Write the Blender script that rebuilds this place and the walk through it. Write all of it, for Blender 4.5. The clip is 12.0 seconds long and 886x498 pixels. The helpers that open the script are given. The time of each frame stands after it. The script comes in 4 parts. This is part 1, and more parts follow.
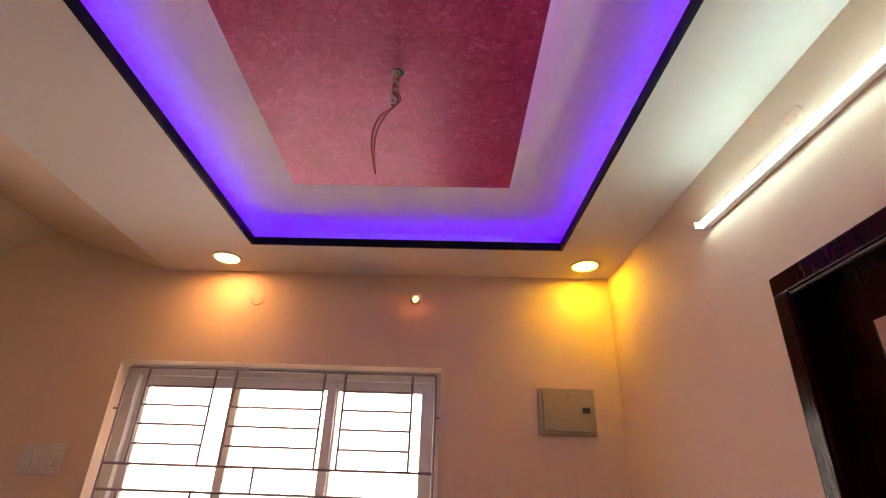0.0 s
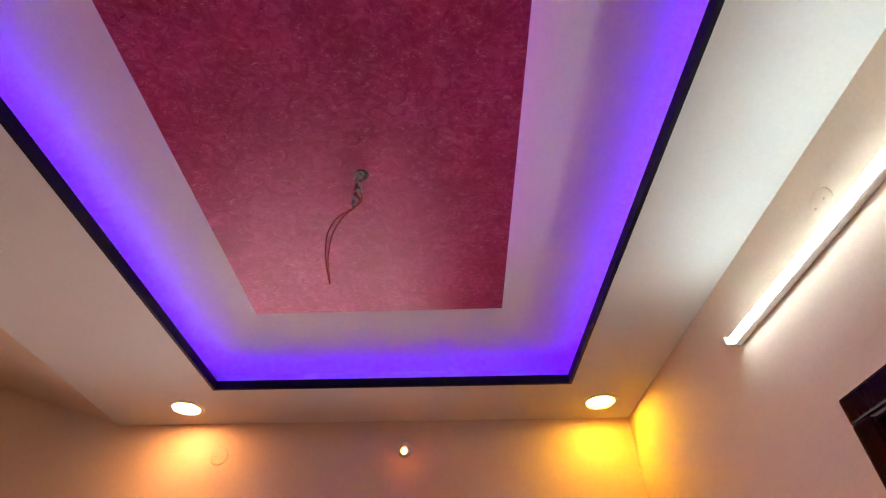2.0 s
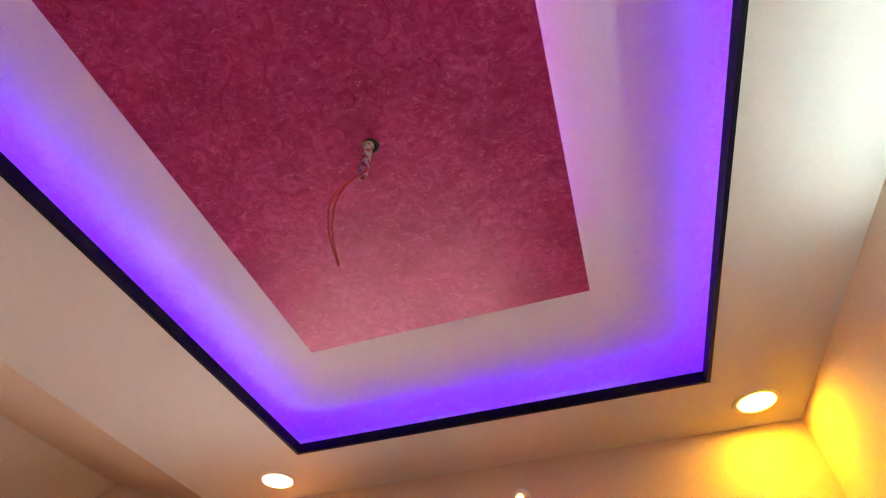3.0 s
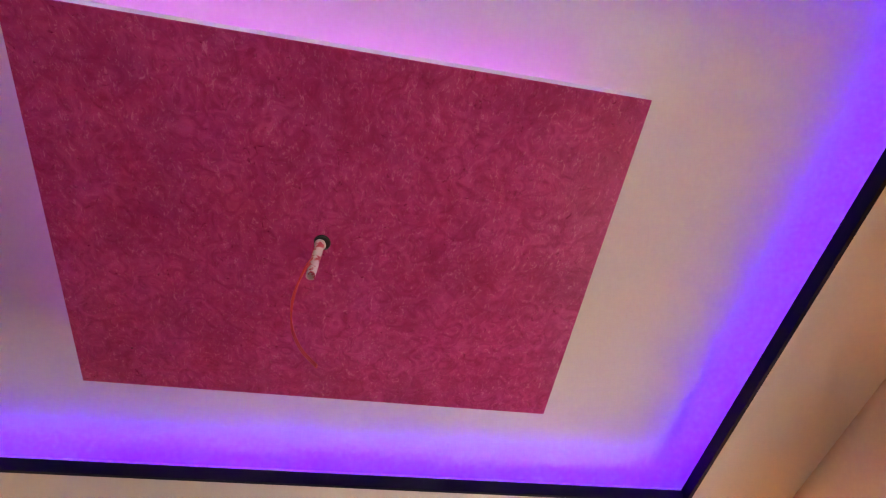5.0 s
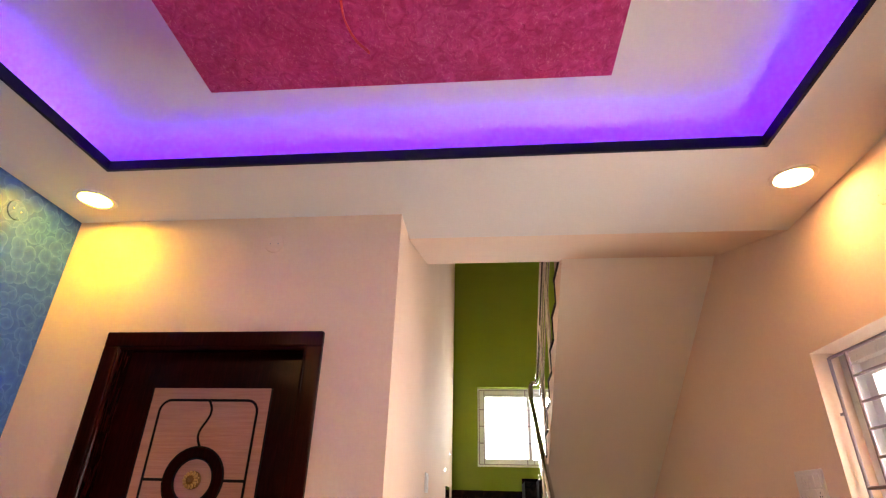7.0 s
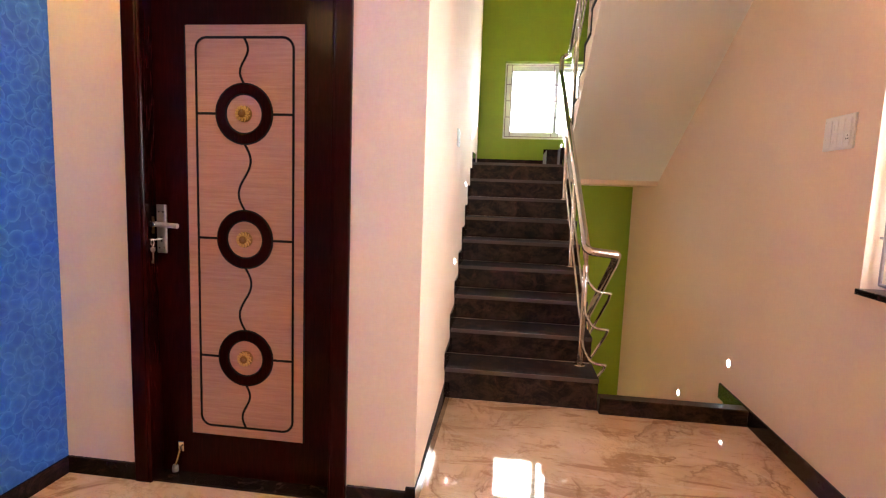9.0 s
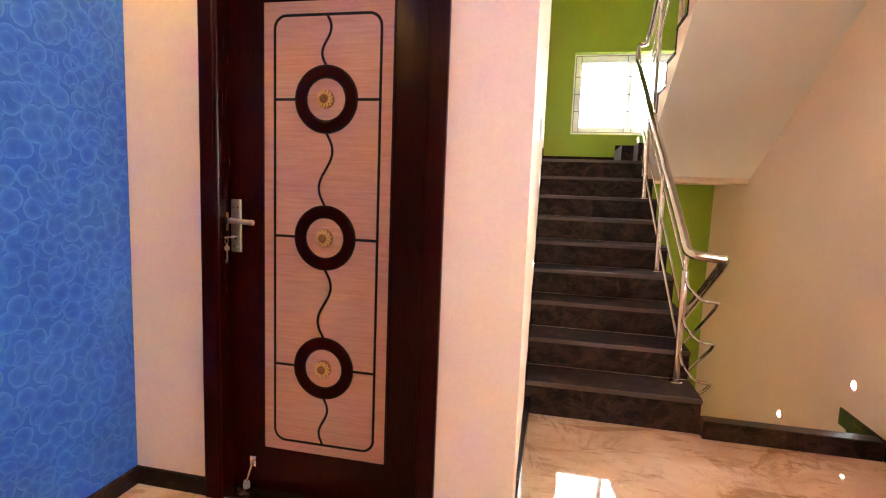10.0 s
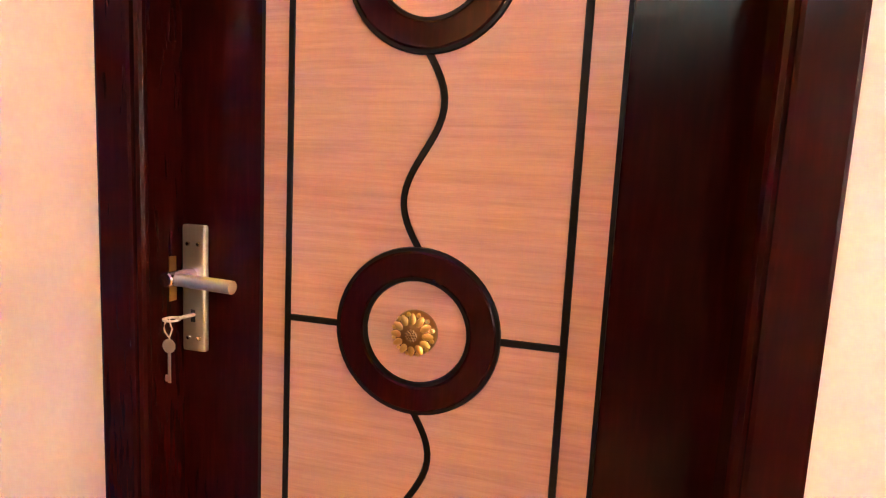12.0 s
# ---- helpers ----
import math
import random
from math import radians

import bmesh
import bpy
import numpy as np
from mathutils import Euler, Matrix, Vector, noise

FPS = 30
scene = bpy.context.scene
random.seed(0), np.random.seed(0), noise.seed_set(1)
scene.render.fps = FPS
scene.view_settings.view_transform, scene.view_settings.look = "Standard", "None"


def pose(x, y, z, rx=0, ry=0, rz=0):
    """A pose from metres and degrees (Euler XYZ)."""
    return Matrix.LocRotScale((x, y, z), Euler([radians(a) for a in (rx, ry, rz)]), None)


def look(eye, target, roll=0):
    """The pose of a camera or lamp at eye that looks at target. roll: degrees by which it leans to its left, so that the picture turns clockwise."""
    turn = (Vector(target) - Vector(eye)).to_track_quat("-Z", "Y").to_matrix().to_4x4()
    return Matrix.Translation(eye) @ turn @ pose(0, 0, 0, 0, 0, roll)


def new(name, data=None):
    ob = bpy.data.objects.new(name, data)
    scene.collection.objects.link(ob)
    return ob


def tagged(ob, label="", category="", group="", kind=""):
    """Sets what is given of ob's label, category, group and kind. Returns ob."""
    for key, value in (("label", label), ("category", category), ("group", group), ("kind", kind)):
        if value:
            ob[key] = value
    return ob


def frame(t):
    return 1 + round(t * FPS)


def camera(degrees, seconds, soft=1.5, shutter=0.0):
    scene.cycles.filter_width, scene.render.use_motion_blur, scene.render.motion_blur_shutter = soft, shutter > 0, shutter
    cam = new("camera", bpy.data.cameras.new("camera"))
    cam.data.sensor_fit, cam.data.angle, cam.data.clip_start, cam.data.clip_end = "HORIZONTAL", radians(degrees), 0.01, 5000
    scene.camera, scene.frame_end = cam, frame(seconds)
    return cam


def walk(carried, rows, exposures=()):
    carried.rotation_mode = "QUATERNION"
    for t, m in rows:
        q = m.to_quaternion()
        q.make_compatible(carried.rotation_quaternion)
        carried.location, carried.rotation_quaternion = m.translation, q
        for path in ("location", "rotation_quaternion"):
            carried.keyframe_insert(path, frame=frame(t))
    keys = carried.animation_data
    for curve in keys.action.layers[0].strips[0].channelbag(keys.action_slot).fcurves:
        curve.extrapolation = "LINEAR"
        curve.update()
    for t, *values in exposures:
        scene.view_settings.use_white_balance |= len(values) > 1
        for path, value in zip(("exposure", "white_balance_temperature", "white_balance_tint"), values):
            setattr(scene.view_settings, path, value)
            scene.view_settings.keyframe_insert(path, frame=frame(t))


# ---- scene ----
cam = camera(80.6, 12.0, soft=1.2)
PATH = [
    (0, (0.541, 0.763, 1.437), (0.479, 2.557, 2.32), 2.1),
    (0.5, (0.549, 0.763, 1.47), (0.547, 2.414, 2.598), 1.1),
    (1, (0.57, 0.798, 1.496), (0.603, 2.355, 2.751), 0.3),
    (1.5, (0.618, 0.881, 1.506), (0.626, 2.407, 2.799), 0.2),
    (2, (0.616, 1.051, 1.519), (0.533, 2.53, 2.863), 0.5),
    (2.5, (0.607, 1.23, 1.553), (0.393, 2.616, 2.978), -0.2),
    (3, (0.699, 1.435, 1.57), (0.265, 2.678, 3.075), 0.4),
    (3.5, (0.768, 1.597, 1.59), (0.087, 2.634, 3.159), -0.2),
    (3.7, (0.771, 1.657, 1.61), (0.012, 2.631, 3.184), -1.9),
    (5.3, (1.018, 2.114, 1.6), (-0.017, 2.224, 3.307), -4.2),
    (5.5, (1.061, 2.11, 1.619), (-0.043, 2.192, 3.285), -4.4),
    (6, (1.094, 2.153, 1.6), (-0.226, 2.134, 3.102), -1.9),
    (6.5, (1.055, 2.212, 1.545), (-0.518, 2.097, 2.775), 0.0),
    (7, (1.031, 2.232, 1.475), (-0.75, 2.042, 2.364), 1.5),
    (7.5, (1.018, 2.253, 1.407), (-0.897, 1.991, 1.92), 2.2),
    (7.7, (1.008, 2.261, 1.362), (-0.937, 1.982, 1.733), 2.2),
    (9.3, (0.97, 2.097, 1.266), (-0.996, 1.843, 1.006), 2.0),
    (9.5, (0.952, 2.047, 1.253), (-1.012, 1.766, 1.005), 1.9),
    (10, (0.769, 1.927, 1.244), (-1.173, 1.504, 1.015), 2.1),
    (10.5, (0.488, 1.788, 1.27), (-1.421, 1.239, 1.04), 2.5),
    (11, (0.2, 1.581, 1.28), (-1.702, 1.011, 1.036), 2.7),
    (11.5, (-0.046, 1.414, 1.257), (-1.967, 0.912, 1.025), 3.2),
    (12, (-0.328, 1.296, 1.251), (-2.254, 0.809, 1.019), 2.9),
]
EXPOSURES = [(0.0, 0.0, 7500, 21), (0.5, -0.20, 7300, 28), (1.0, 0.02, 7200, 30), (2.0, 0.00, 7200, 31), (3.0, 0.40, 7400, 24), (3.5, 0.52, 7350, 22), (5.5, 0.60, 6700, 12),
             (6.0, 0.72, 6050, 8), (6.5, 0.80, 6800, 13), (7.0, 0.88, 6600, 12), (7.5, 1.08, 5350, 10), (9.5, 1.74, 6080, 5), (10.5, 2.0, 6150, 4), (11.0, 2.14, 6400, 5),
             (11.5, 2.38, 5350, 1), (12.0, 2.54, 6900, 3)]
walk(cam, [(t, look(eye, target, roll)) for t, eye, target, roll in PATH], EXPOSURES)

# ---------------------------------------------------------------- plan
XW, XE, YS, YN = -0.95, 1.425, 0.303, 3.562    # room faces
YF = 1.832                                     # corner of the stairwell's south wall
YSS = 1.70                                     # south ends of the steps, inside that wall
XG = -5.45                                     # green end wall of the stairwell
ZC, ZR, ZSLAB = 2.641, 2.776, 2.94             # false ceiling, recess, slab
XCE = -1.185                                   # west edge of the false ceiling
CX0, CX1, CY0, CY1 = -0.552, 1.073, 0.717, 3.200   # cove opening
PX0, PX1, PY0, PY1, PZ = -0.144, 0.747, 1.366, 2.589, 2.621  # hanging panel
ST0, RISE, TREAD, FIRST = -2.11, 0.171, 0.285, 0.197        # stairs
YM = 2.722                                     # between the flights
YU = 2.655                                     # south side of the upper flight


def fan(x, y):
    """The east side of the room runs out of square: it widens towards the south."""
    return x + 0.06 * min(max((x + 0.55) / 1.62, 0.0), 1.25) * (3.2 - y)


def yf(x):
    """The stairwell's south wall runs a little out of square."""
    return YF - 0.0267 * (XW - x)


# ---------------------------------------------------------------- world and light
world = bpy.data.worlds.new("world")
scene.world = world
world.use_nodes = True
wn = world.node_tree.nodes
sky = wn.new("ShaderNodeTexSky")
sky.sky_type, sky.sun_disc = "NISHITA", False
sky.sun_elevation, sky.sun_rotation = radians(50), radians(200)
world.node_tree.links.new(sky.outputs[0], wn["Background"].inputs[0])
wn["Background"].inputs[1].default_value = 0.1
sun = new("sun", bpy.data.lights.new("sun", "SUN"))
sun.data.energy, sun.data.angle, sun.data.color = 2.5, radians(0.5), (1.0, 0.95, 0.88)
sun.matrix_world = look((-2, -6, 12), (0, 2, 0))

L_SKY_N, L_SKY_W = 6.2, 16.5
L_TUBE, L_DOWN, L_BULB = 24.0, 100.0, 24.0
L_COVE, L_PANEL, L_STEP = 25.0, 12.0, 60.0


# ---------------------------------------------------------------- materials
class Nodes:
    def __init__(self, name):
        self.mat = bpy.data.materials.new(name)
        self.mat.use_nodes = True
        self.t = self.mat.node_tree
        self.bsdf = self.t.nodes["Principled BSDF"]
        self.co = self.t.nodes.new("ShaderNodeTexCoord").outputs["Object"]

    def put(self, socket, value):
        if isinstance(value, bpy.types.NodeSocket):
            self.t.links.new(value, socket)
        elif isinstance(value, (tuple, list)) and len(value) == 3 and socket.type == "RGBA":
            socket.default_value = (*value, 1)
        else:
            socket.default_value = value

    def node(self, kind, **ins):
        n = self.t.nodes.new("ShaderNode" + kind)
        for k, v in ins.items():
            self.put(n.inputs[k.replace("_", " ")], v)
        return n

    def scaled(self, sx, sy, sz):
        n = self.node("Mapping")
        self.put(n.inputs["Vector"], self.co)
        n.inputs["Scale"].default_value = (sx, sy, sz)
        return n.outputs[0]

    def noise(self, scale, detail=4, vec=None, rough=0.55, distort=0.0):
        return self.node("TexNoise", Vector=vec or self.co, Scale=scale, Detail=detail, Roughness=rough, Distortion=distort).outputs["Fac"]

    def ramp(self, fac, *stops):
        n = self.node("ValToRGB", Fac=fac)
        e = n.color_ramp.elements
        while len(e) < len(stops):
            e.new(0.5)
        for el, (p, c) in zip(e, stops):
            el.position = p
            el.color = (*c, 1) if isinstance(c, tuple) else (c, c, c, 1)
        return n.outputs[0]

    def mix(self, fac, a, b, mode="MIX"):
        n = self.t.nodes.new("ShaderNodeMix")
        n.data_type, n.blend_type = "RGBA", mode
        self.put(n.inputs[0], fac), self.put(n.inputs[6], a), self.put(n.inputs[7], b)
        return n.outputs[2]

    def math(self, op, a, b=0.0):
        n = self.t.nodes.new("ShaderNodeMath")
        n.operation = op
        self.put(n.inputs[0], a), self.put(n.inputs[1], b)
        return n.outputs[0]

    def done(self, color, rough=0.5, metal=0.0, height=None, bump=0.2, dist=0.002, **more):
        self.put(self.bsdf.inputs["Base Color"], color)
        self.put(self.bsdf.inputs["Roughness"], rough)
        self.put(self.bsdf.inputs["Metallic"], metal)
        for k, v in more.items():
            self.put(self.bsdf.inputs[k.replace("_", " ")], v)
        if height is not None:
            b = self.node("Bump", Height=height, Strength=bump, Distance=dist)
            self.put(self.bsdf.inputs["Normal"], b.outputs[0])
        return self.mat


def paint(name, a, b, rough=0.55, grain=90, bump=0.12):
    m = Nodes(name)
    big = m.ramp(m.noise(1.3, 4), (0.3, a), (0.7, b))
    fine = m.noise(grain, 5)
    roller = m.noise(320, 2)
    col = m.mix(0.05, big, m.ramp(fine, (0.3, 0.0), (0.7, 1.0)), "OVERLAY")
    return m.done(col, m.ramp(fine, (0.2, rough - 0.08), (0.8, rough + 0.08)), height=m.math("ADD", fine, roller), bump=bump, dist=0.0015)


M_WALL = paint("cream_wall_paint", (0.785, 0.595, 0.445), (0.75, 0.56, 0.41), 0.7)
M_CEIL = paint("white_ceiling_paint", (0.74, 0.70, 0.65), (0.71, 0.67, 0.615), 0.6)
M_SOFFIT = paint("off_white_soffit_paint", (0.84, 0.77, 0.67), (0.82, 0.74, 0.63), 0.55)
M_GREEN = paint("green_wall_paint", (0.265, 0.350, 0.006), (0.235, 0.315, 0.005), 0.5)
M_TRIM = paint("navy_cove_paint", (0.006, 0.005, 0.020), (0.005, 0.004, 0.015), 0.5)
M_TRIM.node_tree.nodes["Principled BSDF"].inputs["Specular IOR Level"].default_value = 0.15
M_WALL.node_tree.nodes["Principled BSDF"].inputs["Specular IOR Level"].default_value = 0.25


def blue_wall():
    m = Nodes("blue_bubble_texture_paint")

    wob = m.node("TexNoise", Vector=m.co, Scale=14.0, Detail=2.0)
    push = m.node("VectorMath")
    push.operation = "MULTIPLY_ADD"
    m.put(push.inputs[0], wob.outputs["Color"])
    push.inputs[1].default_value = (0.016, 0.016, 0.016)
    m.put(push.inputs[2], m.co)
    axes = m.node("SeparateXYZ", Vector=push.outputs[0])
    flat = m.node("CombineXYZ", X=axes.outputs[0], Y=axes.outputs[2]).outputs[0]

    def dabs(scale, shift, radius):
        """Overlapping round dabs, each with a thin pale rim."""
        moved = m.node("Mapping", Vector=flat)
        moved.inputs["Location"].default_value = shift
        v = m.node("TexVoronoi", Vector=moved.outputs[0], Scale=scale, Randomness=0.8)
        v.voronoi_dimensions = "2D"
        d = v.outputs["Distance"]
        return m.ramp(d, (radius - 0.34, 0.0), (radius - 0.10, 0.32), (radius - 0.02, 0.62), (radius + 0.005, 0.95), (radius + 0.05, 0.05))

    brush = m.noise(70, 5)
    soft = m.noise(9, 3)
    rims = m.mix(1.0, m.math("MULTIPLY", dabs(15.5, (0.0, 0.0, 0.0), 0.52), m.ramp(soft, (0.36, 0.45), (0.56, 0.9))), m.math("MULTIPLY", dabs(17.5, (3.37, 1.71, 0.0), 0.48), m.ramp(soft, (0.42, 0.75), (0.62, 0.20))), "LIGHTEN")
    cloud = m.ramp(m.noise(5.0, 5), (0.3, 0.0), (0.7, 1.0))
    base = m.mix(cloud, (0.012, 0.062, 0.29), (0.026, 0.102, 0.40))
    fac = m.math("MULTIPLY", rims, m.ramp(brush, (0.25, 0.20), (0.75, 0.64)))
    col = m.mix(fac, base, (0.15, 0.33, 0.72))
    return m.done(col, m.ramp(brush, (0.2, 0.34), (0.8, 0.52)), height=m.math("ADD", rims, m.math("MULTIPLY", brush, 0.4)), bump=0.25, dist=0.003, Specular_IOR_Level=0.3)


def crimson():
    m = Nodes("crimson_fibre_plaster")
    cloud = m.noise(7, 4)
    warped = m.noise(24, 4, distort=1.8)
    flakes = m.noise(40, 5, rough=0.66, distort=1.8)
    strands = m.noise(48, 5, vec=m.scaled(1, 1.8, 1), rough=0.72, distort=1.6)
    base = m.ramp(warped, (0.30, (0.37, 0.017, 0.125)), (0.50, (0.51, 0.038, 0.200)), (0.74, (0.63, 0.085, 0.275)))
    base = m.mix(m.ramp(cloud, (0.36, 0.5), (0.62, 0.0)), base, (0.29, 0.012, 0.085))
    fleck = m.ramp(strands, (0.56, 0.0), (0.64, 0.8))
    col = m.mix(m.math("MULTIPLY", fleck, m.ramp(warped, (0.40, 0.25), (0.58, 1.0))), base, (0.66, 0.20, 0.34))
    dark = m.ramp(flakes, (0.30, 0.65), (0.40, 0.0))
    col = m.mix(dark, col, (0.20, 0.006, 0.050))
    pits = m.ramp(m.node("TexVoronoi", Vector=m.co, Scale=4.5).outputs["Distance"], (0.010, 1.0), (0.016, 0.0))
    col = m.mix(pits, col, (0.10, 0.01, 0.03))
    return m.done(col, m.ramp(flakes, (0.3, 0.27), (0.7, 0.42)), height=m.math("ADD", flakes, m.math("MULTIPLY", strands, 0.8)), bump=0.36, dist=0.0025, Specular_IOR_Level=0.55, Specular_Tint=(1.0, 0.46, 0.58))


def granite(name, rough, dusty=1.0, brown=1.0):
    m = Nodes(name)
    n = m.noise(7, 8, rough=0.75, distort=1.2)
    base = m.ramp(n, (0.36, (0.006, 0.004, 0.004)), (0.52, (0.014, 0.008, 0.007)), (0.62, (0.030 * brown, 0.013 * brown, 0.009 * brown)), (0.76, (0.075 * brown, 0.030 * brown, 0.019 * brown)))
    dust = m.ramp(m.noise(8, 9, rough=0.8, vec=m.scaled(1, 1, 1.6), distort=0.6), (0.44, 0.0), (0.74, 0.7))
    col = m.mix(m.math("MULTIPLY", dust, 0.6 * dusty), base, (0.13, 0.067, 0.045))
    flecks = m.node("TexVoronoi", Vector=m.co, Scale=60).outputs["Distance"]
    col = m.mix(m.ramp(flecks, (0.05, 0.25), (0.2, 0.0)), col, (0.08, 0.035, 0.022))
    return m.done(col, m.math("ADD", m.math("MULTIPLY", dust, 0.3 * dusty), rough), height=n, bump=0.03, Specular_IOR_Level=0.13)


def marble():
    m = Nodes("beige_marble_tile")
    wob = m.noise(1.1, 5, vec=m.scaled(1.0, 1.5, 1), rough=0.6, distort=1.4)
    vein = m.ramp(wob, (0.475, 0.0), (0.497, 0.9), (0.507, 0.5), (0.54, 0.0))
    wob2 = m.noise(2.3, 6, vec=m.scaled(1.3, 0.7, 1), rough=0.65, distort=1.9)
    vein2 = m.ramp(wob2, (0.49, 0.0), (0.50, 0.5), (0.515, 0.0))
    gate = m.ramp(m.noise(1.7, 2), (0.42, 0.0), (0.58, 1.0))
    cloud = m.ramp(m.noise(1.8, 6, distort=0.9), (0.3, (0.43, 0.255, 0.145)), (0.5, (0.53, 0.340, 0.205)), (0.75, (0.63, 0.440, 0.290)))
    stroke = m.noise(7, 7, vec=m.node("VectorRotate", Vector=m.scaled(1.0, 0.28, 1), Angle=0.7).outputs[0], rough=0.7, distort=1.0)
    col = m.mix(m.math("MULTIPLY", m.math("MULTIPLY", vein, gate), 0.85), cloud, (0.20, 0.09, 0.04))
    col = m.mix(m.math("MULTIPLY", vein2, 0.75), col, (0.27, 0.14, 0.07))
    col = m.mix(m.ramp(stroke, (0.55, 0.0), (0.62, 0.65)), col, (0.27, 0.125, 0.055))
    col = m.mix(m.ramp(stroke, (0.33, 0.35), (0.42, 0.0)), col, (0.62, 0.47, 0.35))
    return m.done(col, m.ramp(m.noise(14, 4), (0.3, 0.02), (0.8, 0.05)), Specular_IOR_Level=0.36)


def wood_light():
    m = Nodes("light_teak_laminate")
    g = m.noise(5, 8, vec=m.scaled(1, 0.8, 20), rough=0.75, distort=0.25)
    fine = m.noise(16, 6, vec=m.scaled(1, 1.6, 42), rough=0.8)
    band = m.noise(2.2, 3, vec=m.scaled(1, 0.35, 5))
    col = m.ramp(g, (0.28, (0.33, 0.142, 0.084)), (0.5, (0.435, 0.208, 0.127)), (0.72, (0.51, 0.265, 0.165)))
    col = m.mix(m.ramp(fine, (0.36, 0.24), (0.56, 0.0)), col, (0.29, 0.115, 0.06))
    col = m.mix(m.ramp(band, (0.35, 0.0), (0.75, 0.30)), col, (0.52, 0.29, 0.175))
    return m.done(col, m.ramp(g, (0.3, 0.30), (0.7, 0.42)), height=fine, bump=0.05)


def wood_dark():
    m = Nodes("dark_mahogany_polish")
    g = m.noise(26, 6, vec=m.scaled(5, 5, 0.5), rough=0.55)
    col = m.ramp(g, (0.3, (0.010, 0.0007, 0.0007)), (0.55, (0.016, 0.0012, 0.0010)), (0.8, (0.027, 0.0024, 0.0017)))
    smear = m.noise(3, 3)
    return m.done(col, m.ramp(smear, (0.3, 0.15), (0.7, 0.22)), Specular_IOR_Level=0.09)


def metal(name, color, rough, brushed=False):
    m = Nodes(name)
    n = m.noise(60, 4, vec=m.scaled(1, 1, 0.1) if brushed else None)
    return m.done(m.mix(m.ramp(m.noise(12, 4), (0.3, 0.0), (0.8, 0.35)), color, tuple(c * 0.7 for c in color)), m.ramp(n, (0.2, rough * 0.7), (0.8, rough * 1.4)), 1.0)


def plastic(name, color, rough=0.4, gloss=0.5):
    m = Nodes(name)
    n = m.noise(40, 4)
    return m.done(m.mix(m.ramp(n, (0.3, 0.0), (0.8, 0.3)), color, tuple(c * 0.82 for c in color)), m.ramp(n, (0.2, rough - 0.06), (0.8, rough + 0.06)), Specular_IOR_Level=gloss)


def glow(name, color, strength):
    m = Nodes(name)
    m.put(m.bsdf.inputs["Emission Color"], color)
    m.bsdf.inputs["Emission Strength"].default_value = strength
    return m.done((0.8, 0.8, 0.8), 0.4)


M_BLUE, M_CRIMSON, M_FLOOR = blue_wall(), crimson(), marble()
M_GRANITE, M_SKIRT, M_RISER = granite("dusty_black_granite", 0.62, 0.85, 1.5), granite("polished_black_granite", 0.12, 0.0, 1.3), granite("scuffed_black_granite", 0.36, 1.5, 1.6)
M_NOSE = paint("pale_granite_nosing", (0.105, 0.062, 0.045), (0.045, 0.026, 0.020), 0.5, 60)
M_GROOVE = paint("pale_groove_dust", (0.30, 0.22, 0.16), (0.20, 0.14, 0.10), 0.7, 60)
M_TEAK, M_MAHOG = wood_light(), wood_dark()
M_INLAY = plastic("black_inlay", (0.005, 0.004, 0.004), 0.45, 0.12)
M_STEEL = metal("polished_steel", (0.66, 0.60, 0.54), 0.16)
M_NICKEL = metal("antique_nickel", (0.54, 0.46, 0.38), 0.42, True)
M_KEY = metal("bright_key_metal", (0.80, 0.74, 0.68), 0.5)
M_BRASS = metal("antique_brass", (0.60, 0.36, 0.11), 0.34)
M_BRASSD = metal("tarnished_brass", (0.26, 0.135, 0.042), 0.42)
M_UPVC = plastic("white_upvc", (0.78, 0.76, 0.72), 0.3)
M_GRILLE = plastic("mauve_grey_enamel", (0.30, 0.225, 0.25), 0.35)
M_PLATE = plastic("white_switch_plastic", (0.72, 0.68, 0.62), 0.3)
M_DB = plastic("beige_powder_coat", (0.38, 0.31, 0.205), 0.42)
M_BLACK = plastic("black_plastic", (0.01, 0.01, 0.011), 0.35)
M_RED = plastic("red_wire_insulation", (0.62, 0.03, 0.04), 0.35)
M_GREY = plastic("grey_rubber", (0.16, 0.15, 0.15), 0.6)
E_SKYN = glow("bright_sky_north", (0.95, 0.98, 1.0), L_SKY_N)
E_SKYW = glow("bright_sky_west", (0.95, 0.98, 1.0), L_SKY_W)
# glow of the added fill panel under the stairs
E_BELOW = glow("added_glow_below", (1.0, 0.98, 0.92), 9.0)
E_TUBE = glow("cool_white_tube", (0.58, 0.97, 1.0), L_TUBE)
E_WARM = glow("warm_white_led", (1.0, 0.50, 0.16), L_DOWN)
E_YELL = glow("yellow_white_led", (1.0, 0.60, 0.03), L_DOWN * 1.08)
E_BULB = glow("orange_bulb", (1.0, 0.30, 0.08), L_BULB)
E_COVE = glow("violet_led_strip", (0.088, 0.0, 1.0), L_COVE)
E_PINK = glow("pink_led_strip", (0.62, 0.09, 1.0), L_PANEL)
E_STEP = glow("cool_step_led", (0.9, 0.95, 1.0), L_STEP)


def glass_mat():
    m = Nodes("clear_glass")
    return m.done((1, 1, 1), 0.02, Transmission_Weight=1.0, IOR=1.45)


M_GLASS = glass_mat()


